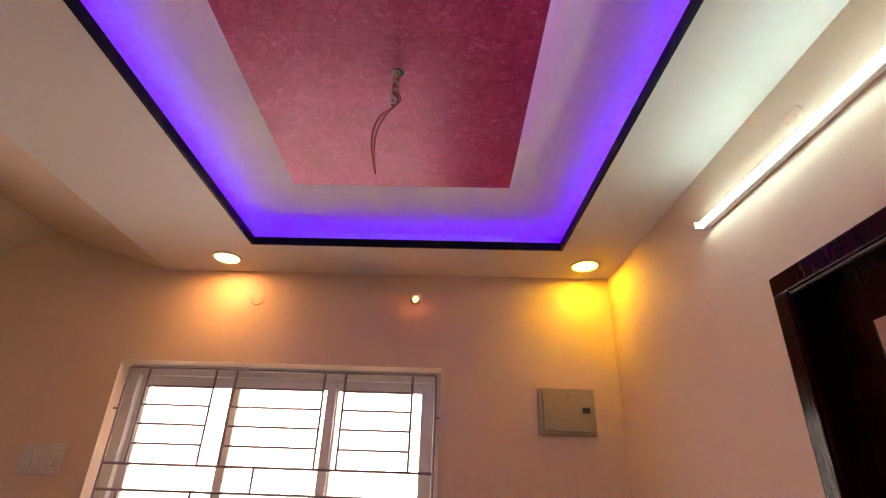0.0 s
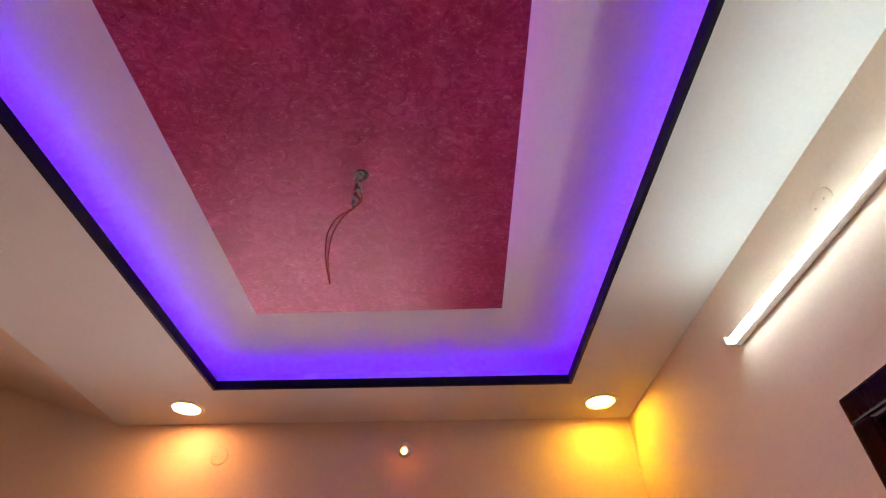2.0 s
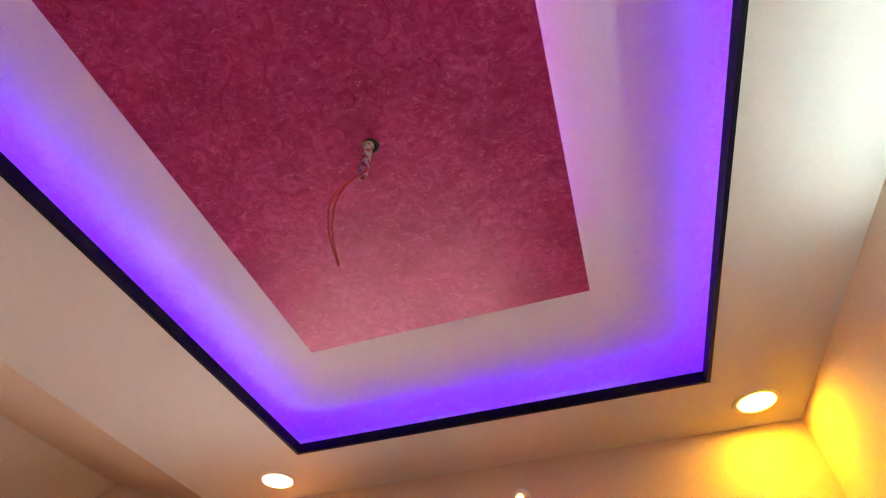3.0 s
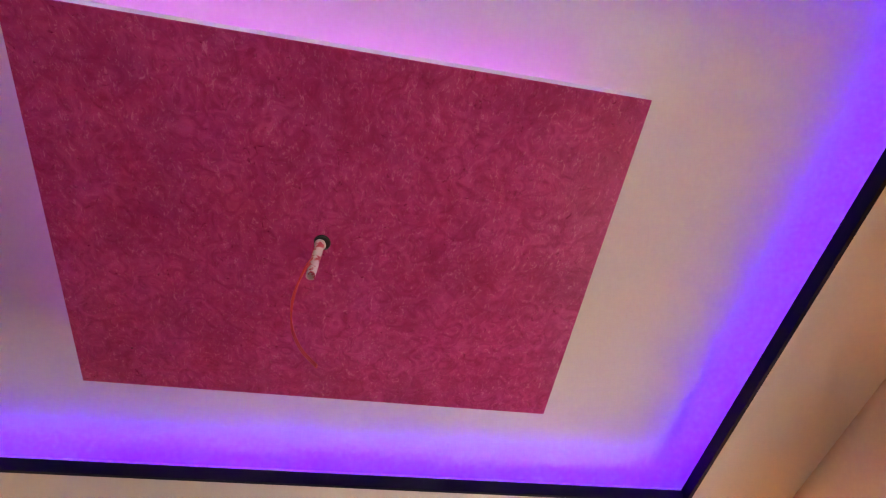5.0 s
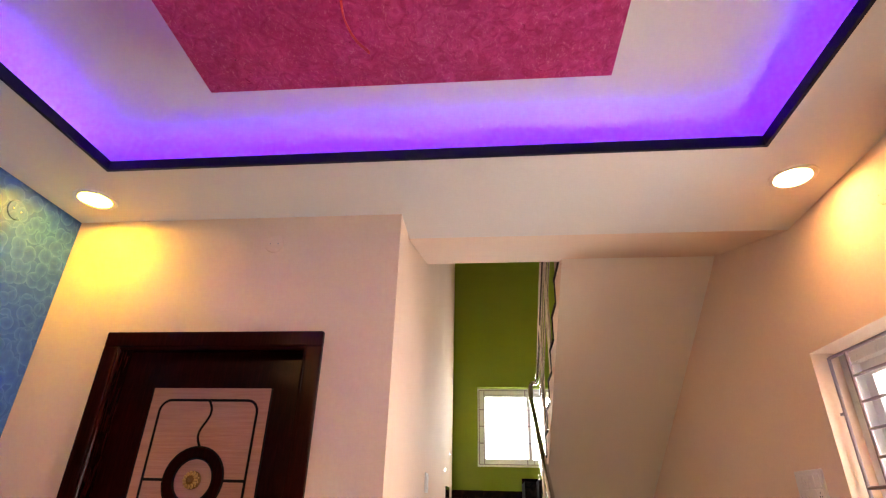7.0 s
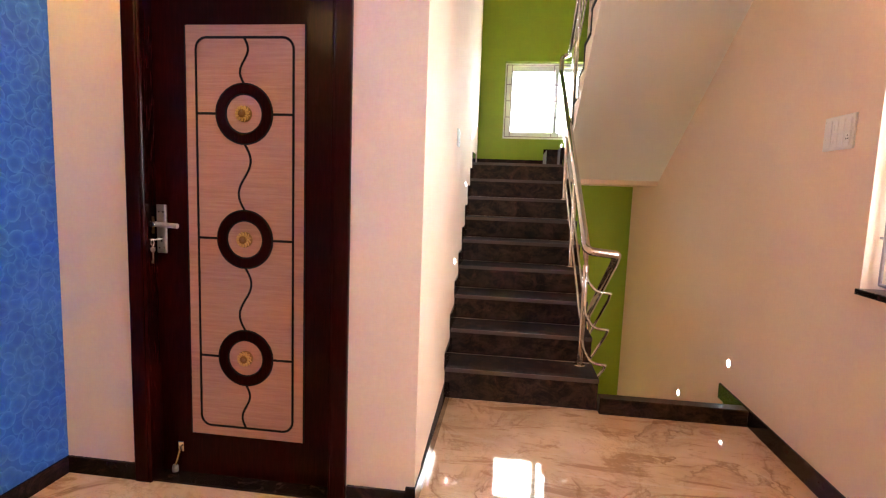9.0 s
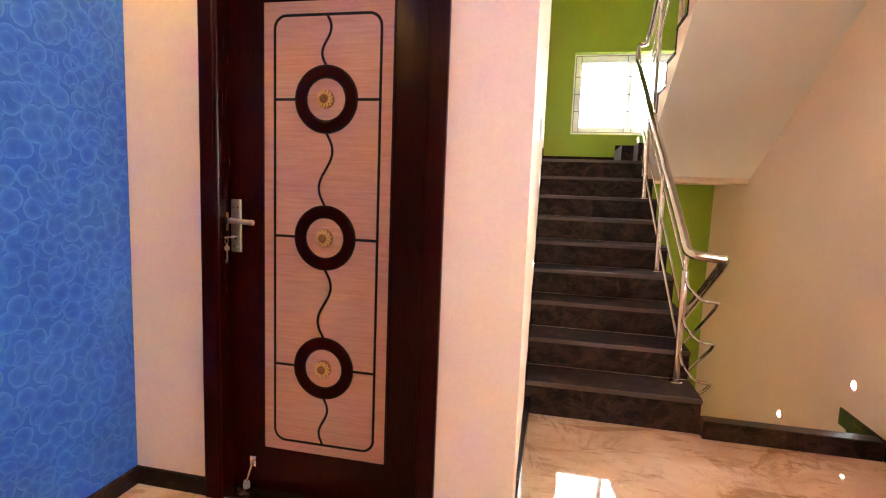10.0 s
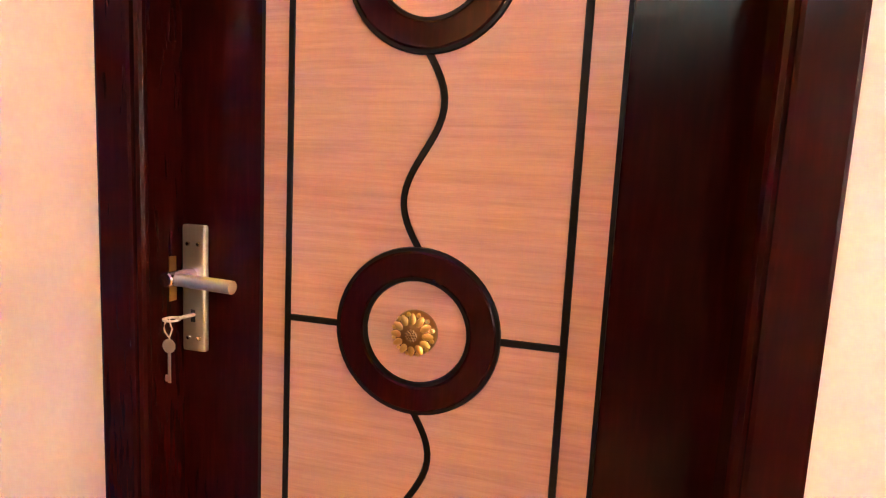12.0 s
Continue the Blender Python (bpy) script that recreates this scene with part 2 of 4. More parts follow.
# ---------------------------------------------------------------- mesh helpers
def mesh_of(name, bm, mat, smooth=False):
    me = bpy.data.meshes.new(name)
    bmesh.ops.recalc_face_normals(bm, faces=bm.faces)
    for v in bm.verts:
        v.co.x = fan(v.co.x, v.co.y)
    bm.to_mesh(me)
    bm.free()
    for m in mat if isinstance(mat, (list, tuple)) else (mat,):
        me.materials.append(m)
    if smooth:
        me.polygons.foreach_set("use_smooth", [True] * len(me.polygons))
        me.set_sharp_from_angle(angle=radians(35))
    return me


def part(name, bm, mat, parent, label="", smooth=False):
    ob = new(name, mesh_of(name, bm, mat, smooth))
    if parent:
        ob.parent = parent
        ob.matrix_parent_inverse = Matrix.Translation(-parent.location)
    return tagged(ob, label)


def thing(name, at, label, category, group="", kind=""):
    ob = new(name)
    ob.location = at
    ob.empty_display_size = 0.05
    return tagged(ob, label, category, group, kind)


def structure(name, bm, mat, label, category):
    return tagged(new(name, mesh_of(name, bm, mat)), label, category, kind="structure")


def box(x0, x1, y0, y1, z0, z1, bevel=0.0, bm=None, seg=1):
    b = bmesh.new()
    bmesh.ops.create_cube(b, size=1)
    for v in b.verts:
        v.co = Vector(((x0 + x1) / 2 + v.co.x * (x1 - x0), (y0 + y1) / 2 + v.co.y * (y1 - y0), (z0 + z1) / 2 + v.co.z * (z1 - z0)))
    if bevel:
        bmesh.ops.bevel(b, geom=list(b.edges), offset=bevel, segments=seg, affect="EDGES", profile=0.6)
    if bm is None:
        return b
    join(bm, b)
    return bm


def join(bm, b):
    me = bpy.data.meshes.new("tmp")
    b.to_mesh(me)
    b.free()
    bm.from_mesh(me)
    bpy.data.meshes.remove(me)


def slab(axis, a, b, us, vs, skip):
    """A slab between a and b along axis, over the grid us x vs of the other two axes, without the cells in skip."""
    bm = bmesh.new()
    iu, iv = [i for i in range(3) if i != axis]
    seen = {}

    def vert(w, u, v):
        if (w, u, v) not in seen:
            c = [0, 0, 0]
            c[axis], c[iu], c[iv] = w, u, v
            seen[(w, u, v)] = bm.verts.new(c)
        return seen[(w, u, v)]

    cells = {(i, j) for i in range(len(us) - 1) for j in range(len(vs) - 1) if (i, j) not in skip}
    for i, j in cells:
        u0, u1, v0, v1 = us[i], us[i + 1], vs[j], vs[j + 1]
        for w in (a, b):
            bm.faces.new([vert(w, u0, v0), vert(w, u1, v0), vert(w, u1, v1), vert(w, u0, v1)])
        for (di, dj), (p, q) in (((-1, 0), ((u0, v0), (u0, v1))), ((1, 0), ((u1, v0), (u1, v1))), ((0, -1), ((u0, v0), (u1, v0))), ((0, 1), ((u0, v1), (u1, v1)))):
            if (i + di, j + dj) not in cells:
                bm.faces.new([vert(a, *p), vert(b, *p), vert(b, *q), vert(a, *q)])
    return bm


def lathe(profile, axis="z", seg=32, at=(0, 0, 0), cap=True):
    """Turns (radius, height) round an axis."""
    bm = bmesh.new()
    rings = []
    for r, h in profile:
        row = []
        for k in range(seg):
            a = 2 * math.pi * k / seg
            p = (r * math.cos(a), r * math.sin(a), h)
            if axis == "x":
                p = (p[2], p[0], p[1])
            elif axis == "y":
                p = (p[0], p[2], p[1])
            row.append(bm.verts.new(Vector(p) + Vector(at)))
        rings.append(row)
    for lo, hi in zip(rings, rings[1:]):
        for k in range(seg):
            bm.faces.new([lo[k], lo[(k + 1) % seg], hi[(k + 1) % seg], hi[k]])
    if cap and profile[0][0] > 1e-6:
        bm.faces.new(rings[0])
    if cap and profile[-1][0] > 1e-6:
        bm.faces.new(rings[-1])
    bmesh.ops.remove_doubles(bm, verts=bm.verts, dist=1e-6)
    return bm


def rounded(points, r, n=5):
    """A polyline with its inner corners rounded."""
    ps = [Vector(p) for p in points]
    out = [ps[0]]
    for a, b, c in zip(ps, ps[1:], ps[2:]):
        d1, d2 = (a - b), (c - b)
        k = min(r, d1.length * 0.45, d2.length * 0.45)
        p, q = b + d1.normalized() * k, b + d2.normalized() * k
        out += [p.lerp(b, s / n).lerp(b.lerp(q, s / n), s / n) for s in range(n + 1)]
    return out + [ps[-1]]


def tube(points, r, seg=12, bm=None, flat=None):
    """A round pipe along points; flat=(axis, factor) squashes it."""
    b = bm or bmesh.new()
    ps = [Vector(p) for p in points]
    rows = []
    up = Vector((0, 0, 1))
    for i, p in enumerate(ps):
        d = (ps[min(i + 1, len(ps) - 1)] - ps[max(i - 1, 0)]).normalized()
        side = d.cross(up)
        if side.length < 1e-3:
            side = d.cross(Vector((0, 1, 0)))
        side.normalize()
        other = side.cross(d).normalized()
        rows.append([b.verts.new(p + r * (math.cos(2 * math.pi * k / seg) * side + math.sin(2 * math.pi * k / seg) * other)) for k in range(seg)])
    for lo, hi in zip(rows, rows[1:]):
        for k in range(seg):
            b.faces.new([lo[k], lo[(k + 1) % seg], hi[(k + 1) % seg], hi[k]])
    b.faces.new(rows[0]), b.faces.new(rows[-1])
    return b


def ribbon(points, x, width, thick):
    """A flat inlay strip along (y, z) points on a plane x, facing +x when thick is positive."""
    bm = bmesh.new()
    ps = [Vector((0, *p)) for p in points]
    closed = (ps[0] - ps[-1]).length < 1e-6
    if closed:
        ps = ps[:-1]
    n = len(ps)
    rows = []
    for i, p in enumerate(ps):
        a = ps[(i - 1) % n] if closed or i else ps[0]
        c = ps[(i + 1) % n] if closed or i < n - 1 else ps[-1]
        d = (c - a).normalized()
        s = Vector((0, -d.z, d.y)) * width / 2
        t = Vector((x, 0, 0))
        top = Vector((x + thick, 0, 0))
        rows.append([bm.verts.new(q) for q in (p + s + t, p + s * 0.75 + top, p - s * 0.75 + top, p - s + t)])
    for i in range(n if closed else n - 1):
        lo, hi = rows[i], rows[(i + 1) % n]
        for k in range(3):
            bm.faces.new([lo[k], lo[k + 1], hi[k + 1], hi[k]])
    return bm


# ---------------------------------------------------------------- structure
ZB, ZT = -3.0, 5.6
structure("wall_north", slab(1, YN, YN + 0.23, [-5.68, -1.290, 0.474, XE + 0.23], [ZB, 0.940, 2.100, ZT], {(1, 1)}), M_WALL,
          "cream painted wall with a wide grilled window", "wall")
structure("wall_east", slab(0, XE, XE + 0.23, [0.08, 1.328, 2.224, YN], [-0.15, 0.0, 2.070, ZSLAB], {(1, 1)}), M_WALL, "cream painted wall with a dark door", "wall")
structure("wall_south", slab(1, 0.08, YS, [-1.10, XE], [-0.15, ZSLAB], set()), M_BLUE, "blue wall with a bubble-textured decorative finish", "wall")
structure("wall_west", slab(0, -1.10, XW, [YS, 0.645, 1.541, YF], [-0.15, 0.0, 2.09, ZSLAB], {(1, 1)}), M_WALL, "cream painted wall around the bedroom door", "wall")
side = slab(1, 1.68, YF, [-5.68, -1.10], [ZB, ZT], set())
for v in side.verts:
    v.co.y += yf(v.co.x) - YF
structure("wall_stairwell", side, M_WALL, "cream painted wall along the stairs", "wall")
structure("wall_green", slab(0, XG - 0.23, XG, [1.60, 2.005, 3.225, YN], [ZB, 1.913, 2.810, ZT], {(1, 1)}), M_GREEN, "bright green end wall of the stairwell", "wall")
structure("wall_upper", slab(0, -1.10, -0.95, [YF, YN], [3.11, ZT], set()), M_WALL, "cream wall of the upper floor", "wall")
structure("floor", slab(2, -0.15, 0.0, [ST0, XW - 0.15, XE], [YS, 1.78, YN], {(0, 0)}), M_FLOOR, "glossy beige marble tile floor with brown veins", "floor")
structure("slab_above", slab(2, ZSLAB, ZSLAB + 0.15, [-2.06, XW - 0.15, XE + 0.23], [0.08, YF, YN], {(0, 0)}), M_CEIL, "plastered concrete slab over the room", "ceiling")
# made-up lid, out of view: keeps sky light out of the stairwell
structure("roof_light_block", slab(2, ZT, ZT + 0.12, [-5.68, -0.95], [1.55, YN + 0.23], set()), M_CEIL, "unseen roof slab added to close the stairwell to the sky", "ceiling")
structure("floor_lower", slab(2, ZB - 0.1, ZB, [-5.68, -0.95], [1.55, YN], set()), M_FLOOR, "marble floor of the storey below", "floor")
# the opening is made up, it lets the added glow through
structure("wall_below", slab(0, -1.10, -0.95, [YF, 2.0, 3.4, YN], [ZB, -0.9, -0.15], {(1, 0)}), M_WALL, "cream wall of the storey below with an opening for the added glow", "wall")

# unseen enclosures added behind both doors, to stop sky light leaking round the leaves
structure("wall_light_block_1", slab(0, -1.45, -1.40, [0.08, 1.68], [-0.15, ZSLAB], set()), M_WALL, "unseen wall added behind the bedroom door to block outside light", "wall")
structure("wall_light_block_south", slab(1, 0.0, 0.08, [-1.45, -1.10], [-0.15, ZSLAB], set()), M_WALL, "unseen wall added beside the bedroom door to block outside light", "wall")
structure("ceiling_light_block", slab(2, ZSLAB, ZSLAB + 0.1, [-1.45, -1.10], [0.0, 1.68], set()), M_CEIL, "unseen ceiling added behind the bedroom door to block outside light", "ceiling")
structure("floor_light_block", slab(2, -0.15, -0.004, [-1.40, -1.10], [0.08, 1.68], set()), M_FLOOR, "unseen floor added behind the bedroom door to block outside light", "floor")
structure("wall_light_block_2", slab(0, XE + 0.245, XE + 0.295, [0.9, 2.5], [-0.15, ZSLAB], set()), M_WALL, "unseen wall added behind the dark door to block outside light", "wall")

# false ceiling: border, recess, trough back, navy lip
xs, ys = [XCE, XW, CX0, CX1, XE], [YS, CY0, YF, CY1, YN]
structure("ceiling", slab(2, ZC, ZC + 0.02, xs, ys, {(0, 0), (0, 1), (2, 1), (2, 2)}), M_CEIL, "white false ceiling border with a lit cove", "ceiling")
TR = 0.11
structure("ceiling_recess", slab(2, ZR, ZR + 0.02, [CX0 - TR, CX1 + TR], [CY0 - TR, CY1 + TR], set()), M_CEIL, "white recessed ceiling washed by violet light", "ceiling")
structure("ceiling_trough", slab(2, ZC + 0.02, ZR, [CX0 - TR - 0.02, CX0 - TR, CX1 + TR, CX1 + TR + 0.02], [CY0 - TR - 0.02, CY0 - TR, CY1 + TR, CY1 + TR + 0.02], {(1, 1)}), M_CEIL,
          "white side of the ceiling cove", "ceiling")
LIP = 0.012
structure("trim", slab(2, ZC - 0.003, ZC + 0.038, [CX0, CX0 + LIP, CX1 - LIP, CX1], [CY0, CY0 + LIP, CY1 - LIP, CY1], {(1, 1)}), M_TRIM, "dark navy painted lip round the ceiling cove", "trim")

# stairs: solid waist with granite treads and risers
LAND = FIRST + 8 * RISE
XL = ST0 - 8 * TREAD


def waist(y0, y1, profile, name, label, under=None):
    bm = bmesh.new()
    a = [bm.verts.new((x, y0, z)) for x, z in profile]
    b = [bm.verts.new((x, y1, z)) for x, z in profile]
    bm.faces.new(a), bm.faces.new(b)
    for i in range(len(a)):
        j = (i + 1) % len(a)
        bm.faces.new([a[i], a[j], b[j], b[i]])
    ob = structure(name, bm, (M_WALL, under or M_SOFFIT), label, "stairs")
    for p in ob.data.polygons:
        p.material_index = 1 if abs(p.normal.y) < 0.5 and p.normal.z < -0.3 else 0
    return ob


def zigzag(x0, z0, step, rise, count, first):
    """Corners of the rough concrete steps, a little inside the stone cladding."""
    pts, x, z = [], x0, z0
    for i in range(count):
        z += first if i == 0 else rise
        pts += [(x, z), (x + step, z)]
        x += step
    return pts


up = [(x - 0.02, z - 0.022) for x, z in zigzag(ST0, 0, -TREAD, RISE, 8, FIRST)]
waist(YSS, YM - 0.012, [(ST0 - 0.02, -0.001)] + up + [(XL - 0.02, LAND - 0.18), (ST0 - 0.45, -0.14), (ST0 - 0.02, -0.14)], "stair_flight_up", "plastered concrete flight of stairs going up")
up2 = [(x + 0.02, z - 0.022) for x, z in zigzag(XL, LAND, TREAD, RISE, 8, RISE)]
waist(YU, YN, [(XL + 0.02, LAND - 0.135)] + [(XL + 0.02, LAND - 0.03)] + up2[:-1] + [(-2.055, up2[-1][1]), (-2.055, 2.945), (-1.92, 2.895), (-2.055, 2.805)],
      "stair_flight_upper", "plastered sloping underside of the upper flight of stairs")
waist(1.78, YN, [(XCE, ZC + 0.0005), (-2.055, 2.908), (-2.055, ZSLAB + 0.002), (XCE, ZC + 0.03)], "ceiling_slope", "cream sloping ceiling between the room and the stairwell", M_WALL)
dn = []
for i in range(8):
    dn += [(ST0 - i * TREAD, -(i + 1) * RISE - 0.022), (ST0 - (i + 1) * TREAD, -(i + 1) * RISE - 0.022)]
waist(YM, YN, [(ST0, -0.15)] + dn[0:] + [(XL, -9 * RISE - 0.2), (ST0, -0.42)], "stair_flight_down", "plastered concrete flight of stairs going down")
structure("stair_landing", slab(2, LAND - 0.178, LAND - 0.024, [XG, XL - 0.022, XL], [YSS, YM, YN], {(1, 0)}), M_WALL, "cream plastered half landing", "landing")
structure("stair_landing_lower", slab(2, -9 * RISE - 0.2, -9 * RISE, [XG, XL], [YSS, YN], set()), M_GRANITE, "granite half landing of the lower stairs", "landing")
structure("floor_landing", slab(2, LAND - 0.022, LAND, [XG, XL - 0.280, XL - 0.021], [YSS, YM, YN], {(1, 0)}), M_GRANITE, "black granite floor of the half landing", "floor")
structure("floor_landing_upper", slab(2, LAND + 0.0005, LAND + RISE, [XG, -4.75, XL - 0.05], [2.50, YU - 0.04, YN], {(1, 0)}), M_RISER, "raised black granite half of the landing", "floor")
structure("backdrop_north", slab(1, YN + 1.4, YN + 1.42, [-4.6, 3.8], [-0.6, 4.2], set()), E_SKYN, "overexposed bright daylight outside the window", "backdrop")
structure("backdrop_west", slab(0, XG - 1.42, XG - 1.4, [0.2, 5.4], [0.4, 4.6], set()), E_SKYW, "overexposed bright daylight outside the stair window", "backdrop")

# added glowing panel, out of view: brightens the lower stairwell and the soffit
structure("backdrop_fill_below", slab(0, -0.4, -0.38, [1.6, 3.8], [ZB, -0.5], set()), E_BELOW, "unseen glowing panel added to light the stairwell from below", "backdrop")

# skirting
SK, ST = 0.098, 0.014
skirt = "black granite skirting with brown flecks"


def skirting(x0, x1, y0, y1, z0=0.0, z1=SK):
    structure("baseboard", box(x0, x1, y0, y1, z0, z1, 0.002), M_SKIRT, skirt, "skirting")


skirting(-2.50, XE, YN - ST, YN)
skirting(XE - ST, XE, 2.245, YN - ST)
skirting(XE - ST, XE, YS, 1.305)
skirting(XW + ST, XE - ST, YS, YS + ST, z1=0.074)
skirting(XW, XW + ST, YS, 0.63, z1=0.074)
skirting(XW, XW + ST, 1.556, YF, z1=0.080)
skirting(ST0, XW + ST, YF - 0.035, YF + 0.006)


def tread_set(name, label, group, x, z, y0, y1, back, rise):
    """One stone step: a riser and a tread with a nosing that has two fine grooves."""
    s = 1 if back < 0 else -1
    t = thing(name, (x, (y0 + y1) / 2, z), label, "step", group)
    lo, hi = sorted((x, x - s * 0.02))
    part("riser", box(lo, hi, y0, y1, z - rise + 0.0005, z - 0.024, 0.001), M_RISER, t)
    bm = bmesh.new()
    nose = x + s * 0.022
    lo, hi = sorted((nose, nose - s * 0.007))
    # front edge in a paler tone than the tread
    part("nosing", box(lo, hi, y0, y1, z - 0.024, z + 0.0008, 0.0015), M_NOSE, t, "pale nosing edge")
    for k, (a, b) in enumerate(((0.007, 0.026), (0.0285, 0.044), (0.0465, 0.30))):
        lo, hi = sorted((nose - s * a, nose - s * b))
        box(lo, hi, y0, y1, z - 0.024, z, 0.0, bm)
    for a in (0.026, 0.044):
        lo, hi = sorted((nose - s * a, nose - s * (a + 0.0025)))
        part("groove", box(lo, hi, y0, y1, z - 0.020, z - 0.0012), M_GROOVE, t, "pale dust-filled groove")
    part("tread", bm, M_GRANITE, t)
    return t


for i in range(9):
    z = FIRST + i * RISE
    tread_set("stair_step", "dusty black granite step with a grooved nosing", "steps of the flight going up", ST0 - i * TREAD, z, YSS, YM if i == 0 else YM - 0.008, -1, FIRST if i == 0 else RISE)
for i in range(8):
    z = LAND + (i + 1) * RISE
    tread_set("stair_step", "dusty black granite step of the upper flight", "steps of the upper flight", XL + i * TREAD, z, YU - 0.008, YN, 1, RISE)
for i in range(1, 9):
    tread_set("stair_step", "black granite step going down", "steps of the flight going down", ST0 - i * TREAD, -i * RISE, YM + 0.004, YN - ST, -1, RISE)
structure("trim_stair_edge", box(ST0 - 0.03, ST0 + 0.05, YM + 0.006, YN - ST, -0.10, 0.096, 0.004), M_RISER, "raised black granite kerb at the head of the stairs down", "trim")

# stepped skirting along both stair walls
for i in range(9):
    x, z = ST0 - i * TREAD, FIRST + i * RISE
    structure("baseboard", box(x - TREAD - 0.02, x + 0.05, yf(x) - 0.03, yf(x) + 0.010, z, z + 0.10, 0.002), M_SKIRT, "stepped black granite skirting beside the stairs", "skirting")
for i in range(1, 5):
    x, z = ST0 - i * TREAD, -i * RISE
    structure("baseboard", box(x - 0.02, x + TREAD - 0.004, YN - 0.012, YN, z, z + 0.20, 0.002), M_SKIRT, "stepped black granite skirting beside the stairs", "skirting")
structure("baseboard", box(XG, XG + 0.012, YSS, 2.5, LAND, LAND + 0.10, 0.002), M_SKIRT, skirt, "skirting")
structure("baseboard", box(XG, XG + 0.012, 2.5, YN, LAND + RISE, LAND + RISE + 0.06, 0.002), M_SKIRT, skirt, "skirting")


# ---------------------------------------------------------------- ceiling fittings
def downlight(x, y, mat, label):
    t = thing("downlight", (x, y, ZC), label, "ceiling light", "recessed ceiling downlights")
    part("bezel", lathe([(0.062, 0.0), (0.066, -0.006), (0.082, -0.005), (0.086, 0.0), (0.086, 0.004)], at=(x, y, ZC), seg=48), M_UPVC, t, "white ring bezel", True)
    part("diffuser", lathe([(0.0, -0.004), (0.05, -0.004), (0.063, -0.002), (0.063, 0.003)], at=(x, y, ZC), seg=48), mat, t, "glowing round diffuser", True)


downlight(-0.752, 3.378, E_WARM, "round recessed downlight glowing warm white")
downlight(1.243, 3.382, E_YELL, "round recessed downlight glowing yellow")
downlight(-0.752, 0.519, E_YELL, "round recessed downlight glowing yellow")
# this fourth lamp is unseen, added to complete the set of corners
downlight(1.243, 0.519, E_WARM, "round recessed downlight glowing warm white")

# violet strip in the cove
ZL = ZC + 0.033
strip = thing("led_strip", ((CX0 + CX1) / 2, (CY0 + CY1) / 2, ZL), "violet LED strip lying loosely in the ceiling cove", "LED strip")
o0, o1 = 0.006, 0.016
for x0, x1, y0, y1 in ((CX0 - o1, CX0 - o0, CY0 - o0, CY1 + o0), (CX0 - o1, CX1 + o1, CY0 - o1, CY0 - o0), (CX0 - o1, CX1 + o1, CY1 + o0, CY1 + o1)):
    part("strip", box(x0, x1, y0, y1, ZL, ZL + 0.004), E_COVE, strip)
n = 60
loose = bmesh.new()
rows = []
for k in range(n + 1):
    y = CY0 + (CY1 - CY0) * k / n
    x = CX1 + o0 + 0.020 + 0.018 * math.sin(y * 6.6 + 0.4)
    rows.append([loose.verts.new((x + dx, y, ZL - 0.004 + dz)) for dx, dz in ((0, 0), (0.010, 0), (0.010, 0.004), (0, 0.004))])
for lo, hi in zip(rows, rows[1:]):
    for k in range(4):
        loose.faces.new([lo[k], lo[(k + 1) % 4], hi[(k + 1) % 4], hi[k]])
loose.faces.new(rows[0]), loose.faces.new(rows[-1])
part("strip", loose, E_COVE, strip, "wavy loose run of the strip")

# hanging crimson panel with a pink strip behind it
panel = thing("ceiling_panel", ((PX0 + PX1) / 2, (PY0 + PY1) / 2, PZ), "crimson fibre-plastered panel with white edges hung under the recessed ceiling", "ceiling panel")


def askew(bm):
    """The panel's sides are not quite square to one another."""
    for v in bm.verts:
        u, w = (v.co.x - PX0) / (PX1 - PX0), (v.co.y - PY0) / (PY1 - PY0)
        v.co.x += -0.017 * (1 - u) * w - 0.021 * (1 - u) * (1 - w) - 0.032 * u * w - 0.058 * u * (1 - w)
        v.co.y += 0.026 * u * (1 - w)
    return bm


part("board", askew(box(PX0 + 0.001, PX1 - 0.001, PY0 + 0.001, PY1 - 0.001, PZ + 0.0035, PZ + 0.050, 0.003, seg=2)), M_CEIL, panel, "white painted edge")
part("plaster_face", askew(box(PX0, PX1, PY0, PY1, PZ, PZ + 0.0034, 0.0012)), M_CRIMSON, panel, "crimson fibre plaster face")
for x in (PX0 + 0.25, PX1 - 0.25):
    part("batten", box(x - 0.02, x + 0.02, PY0 + 0.2, PY1 - 0.2, PZ + 0.050, ZR, 0.001), M_CEIL, panel)
pstrip = thing("led_strip", ((PX0 + PX1) / 2, (PY0 + PY1) / 2, PZ + 0.05), "pink LED strip on the back of the ceiling panel", "LED strip")
q = PZ + 0.0515
for x0, x1, y0, y1 in ((PX1 - 0.075, PX1 - 0.065, PY0 + 0.07, PY1 - 0.10), (PX0 + 0.10, PX1 - 0.09, PY0 + 0.065, PY0 + 0.075), (PX0 + 0.085, PX0 + 0.092, PY0 + 0.06, PY1 - 0.5)):
    part("strip", askew(box(x0, x1, y0, y1, q, q + 0.004)), E_PINK, pstrip)

# hook rod with two loose wires
HX, HY = 0.302, 1.955
rod = thing("fan_hook", (HX, HY, PZ), "bare lamp rod wrapped in spotted tape, hanging from the panel", "ceiling hook")


def spotted():
    m = Nodes("spotted_tape")
    n = m.noise(55, 2)
    return m.done(m.ramp(n, (0.50, (0.80, 0.74, 0.76)), (0.55, (0.55, 0.06, 0.10)), (0.66, (0.50, 0.05, 0.09)), (0.70, (0.05, 0.03, 0.14))), 0.35)


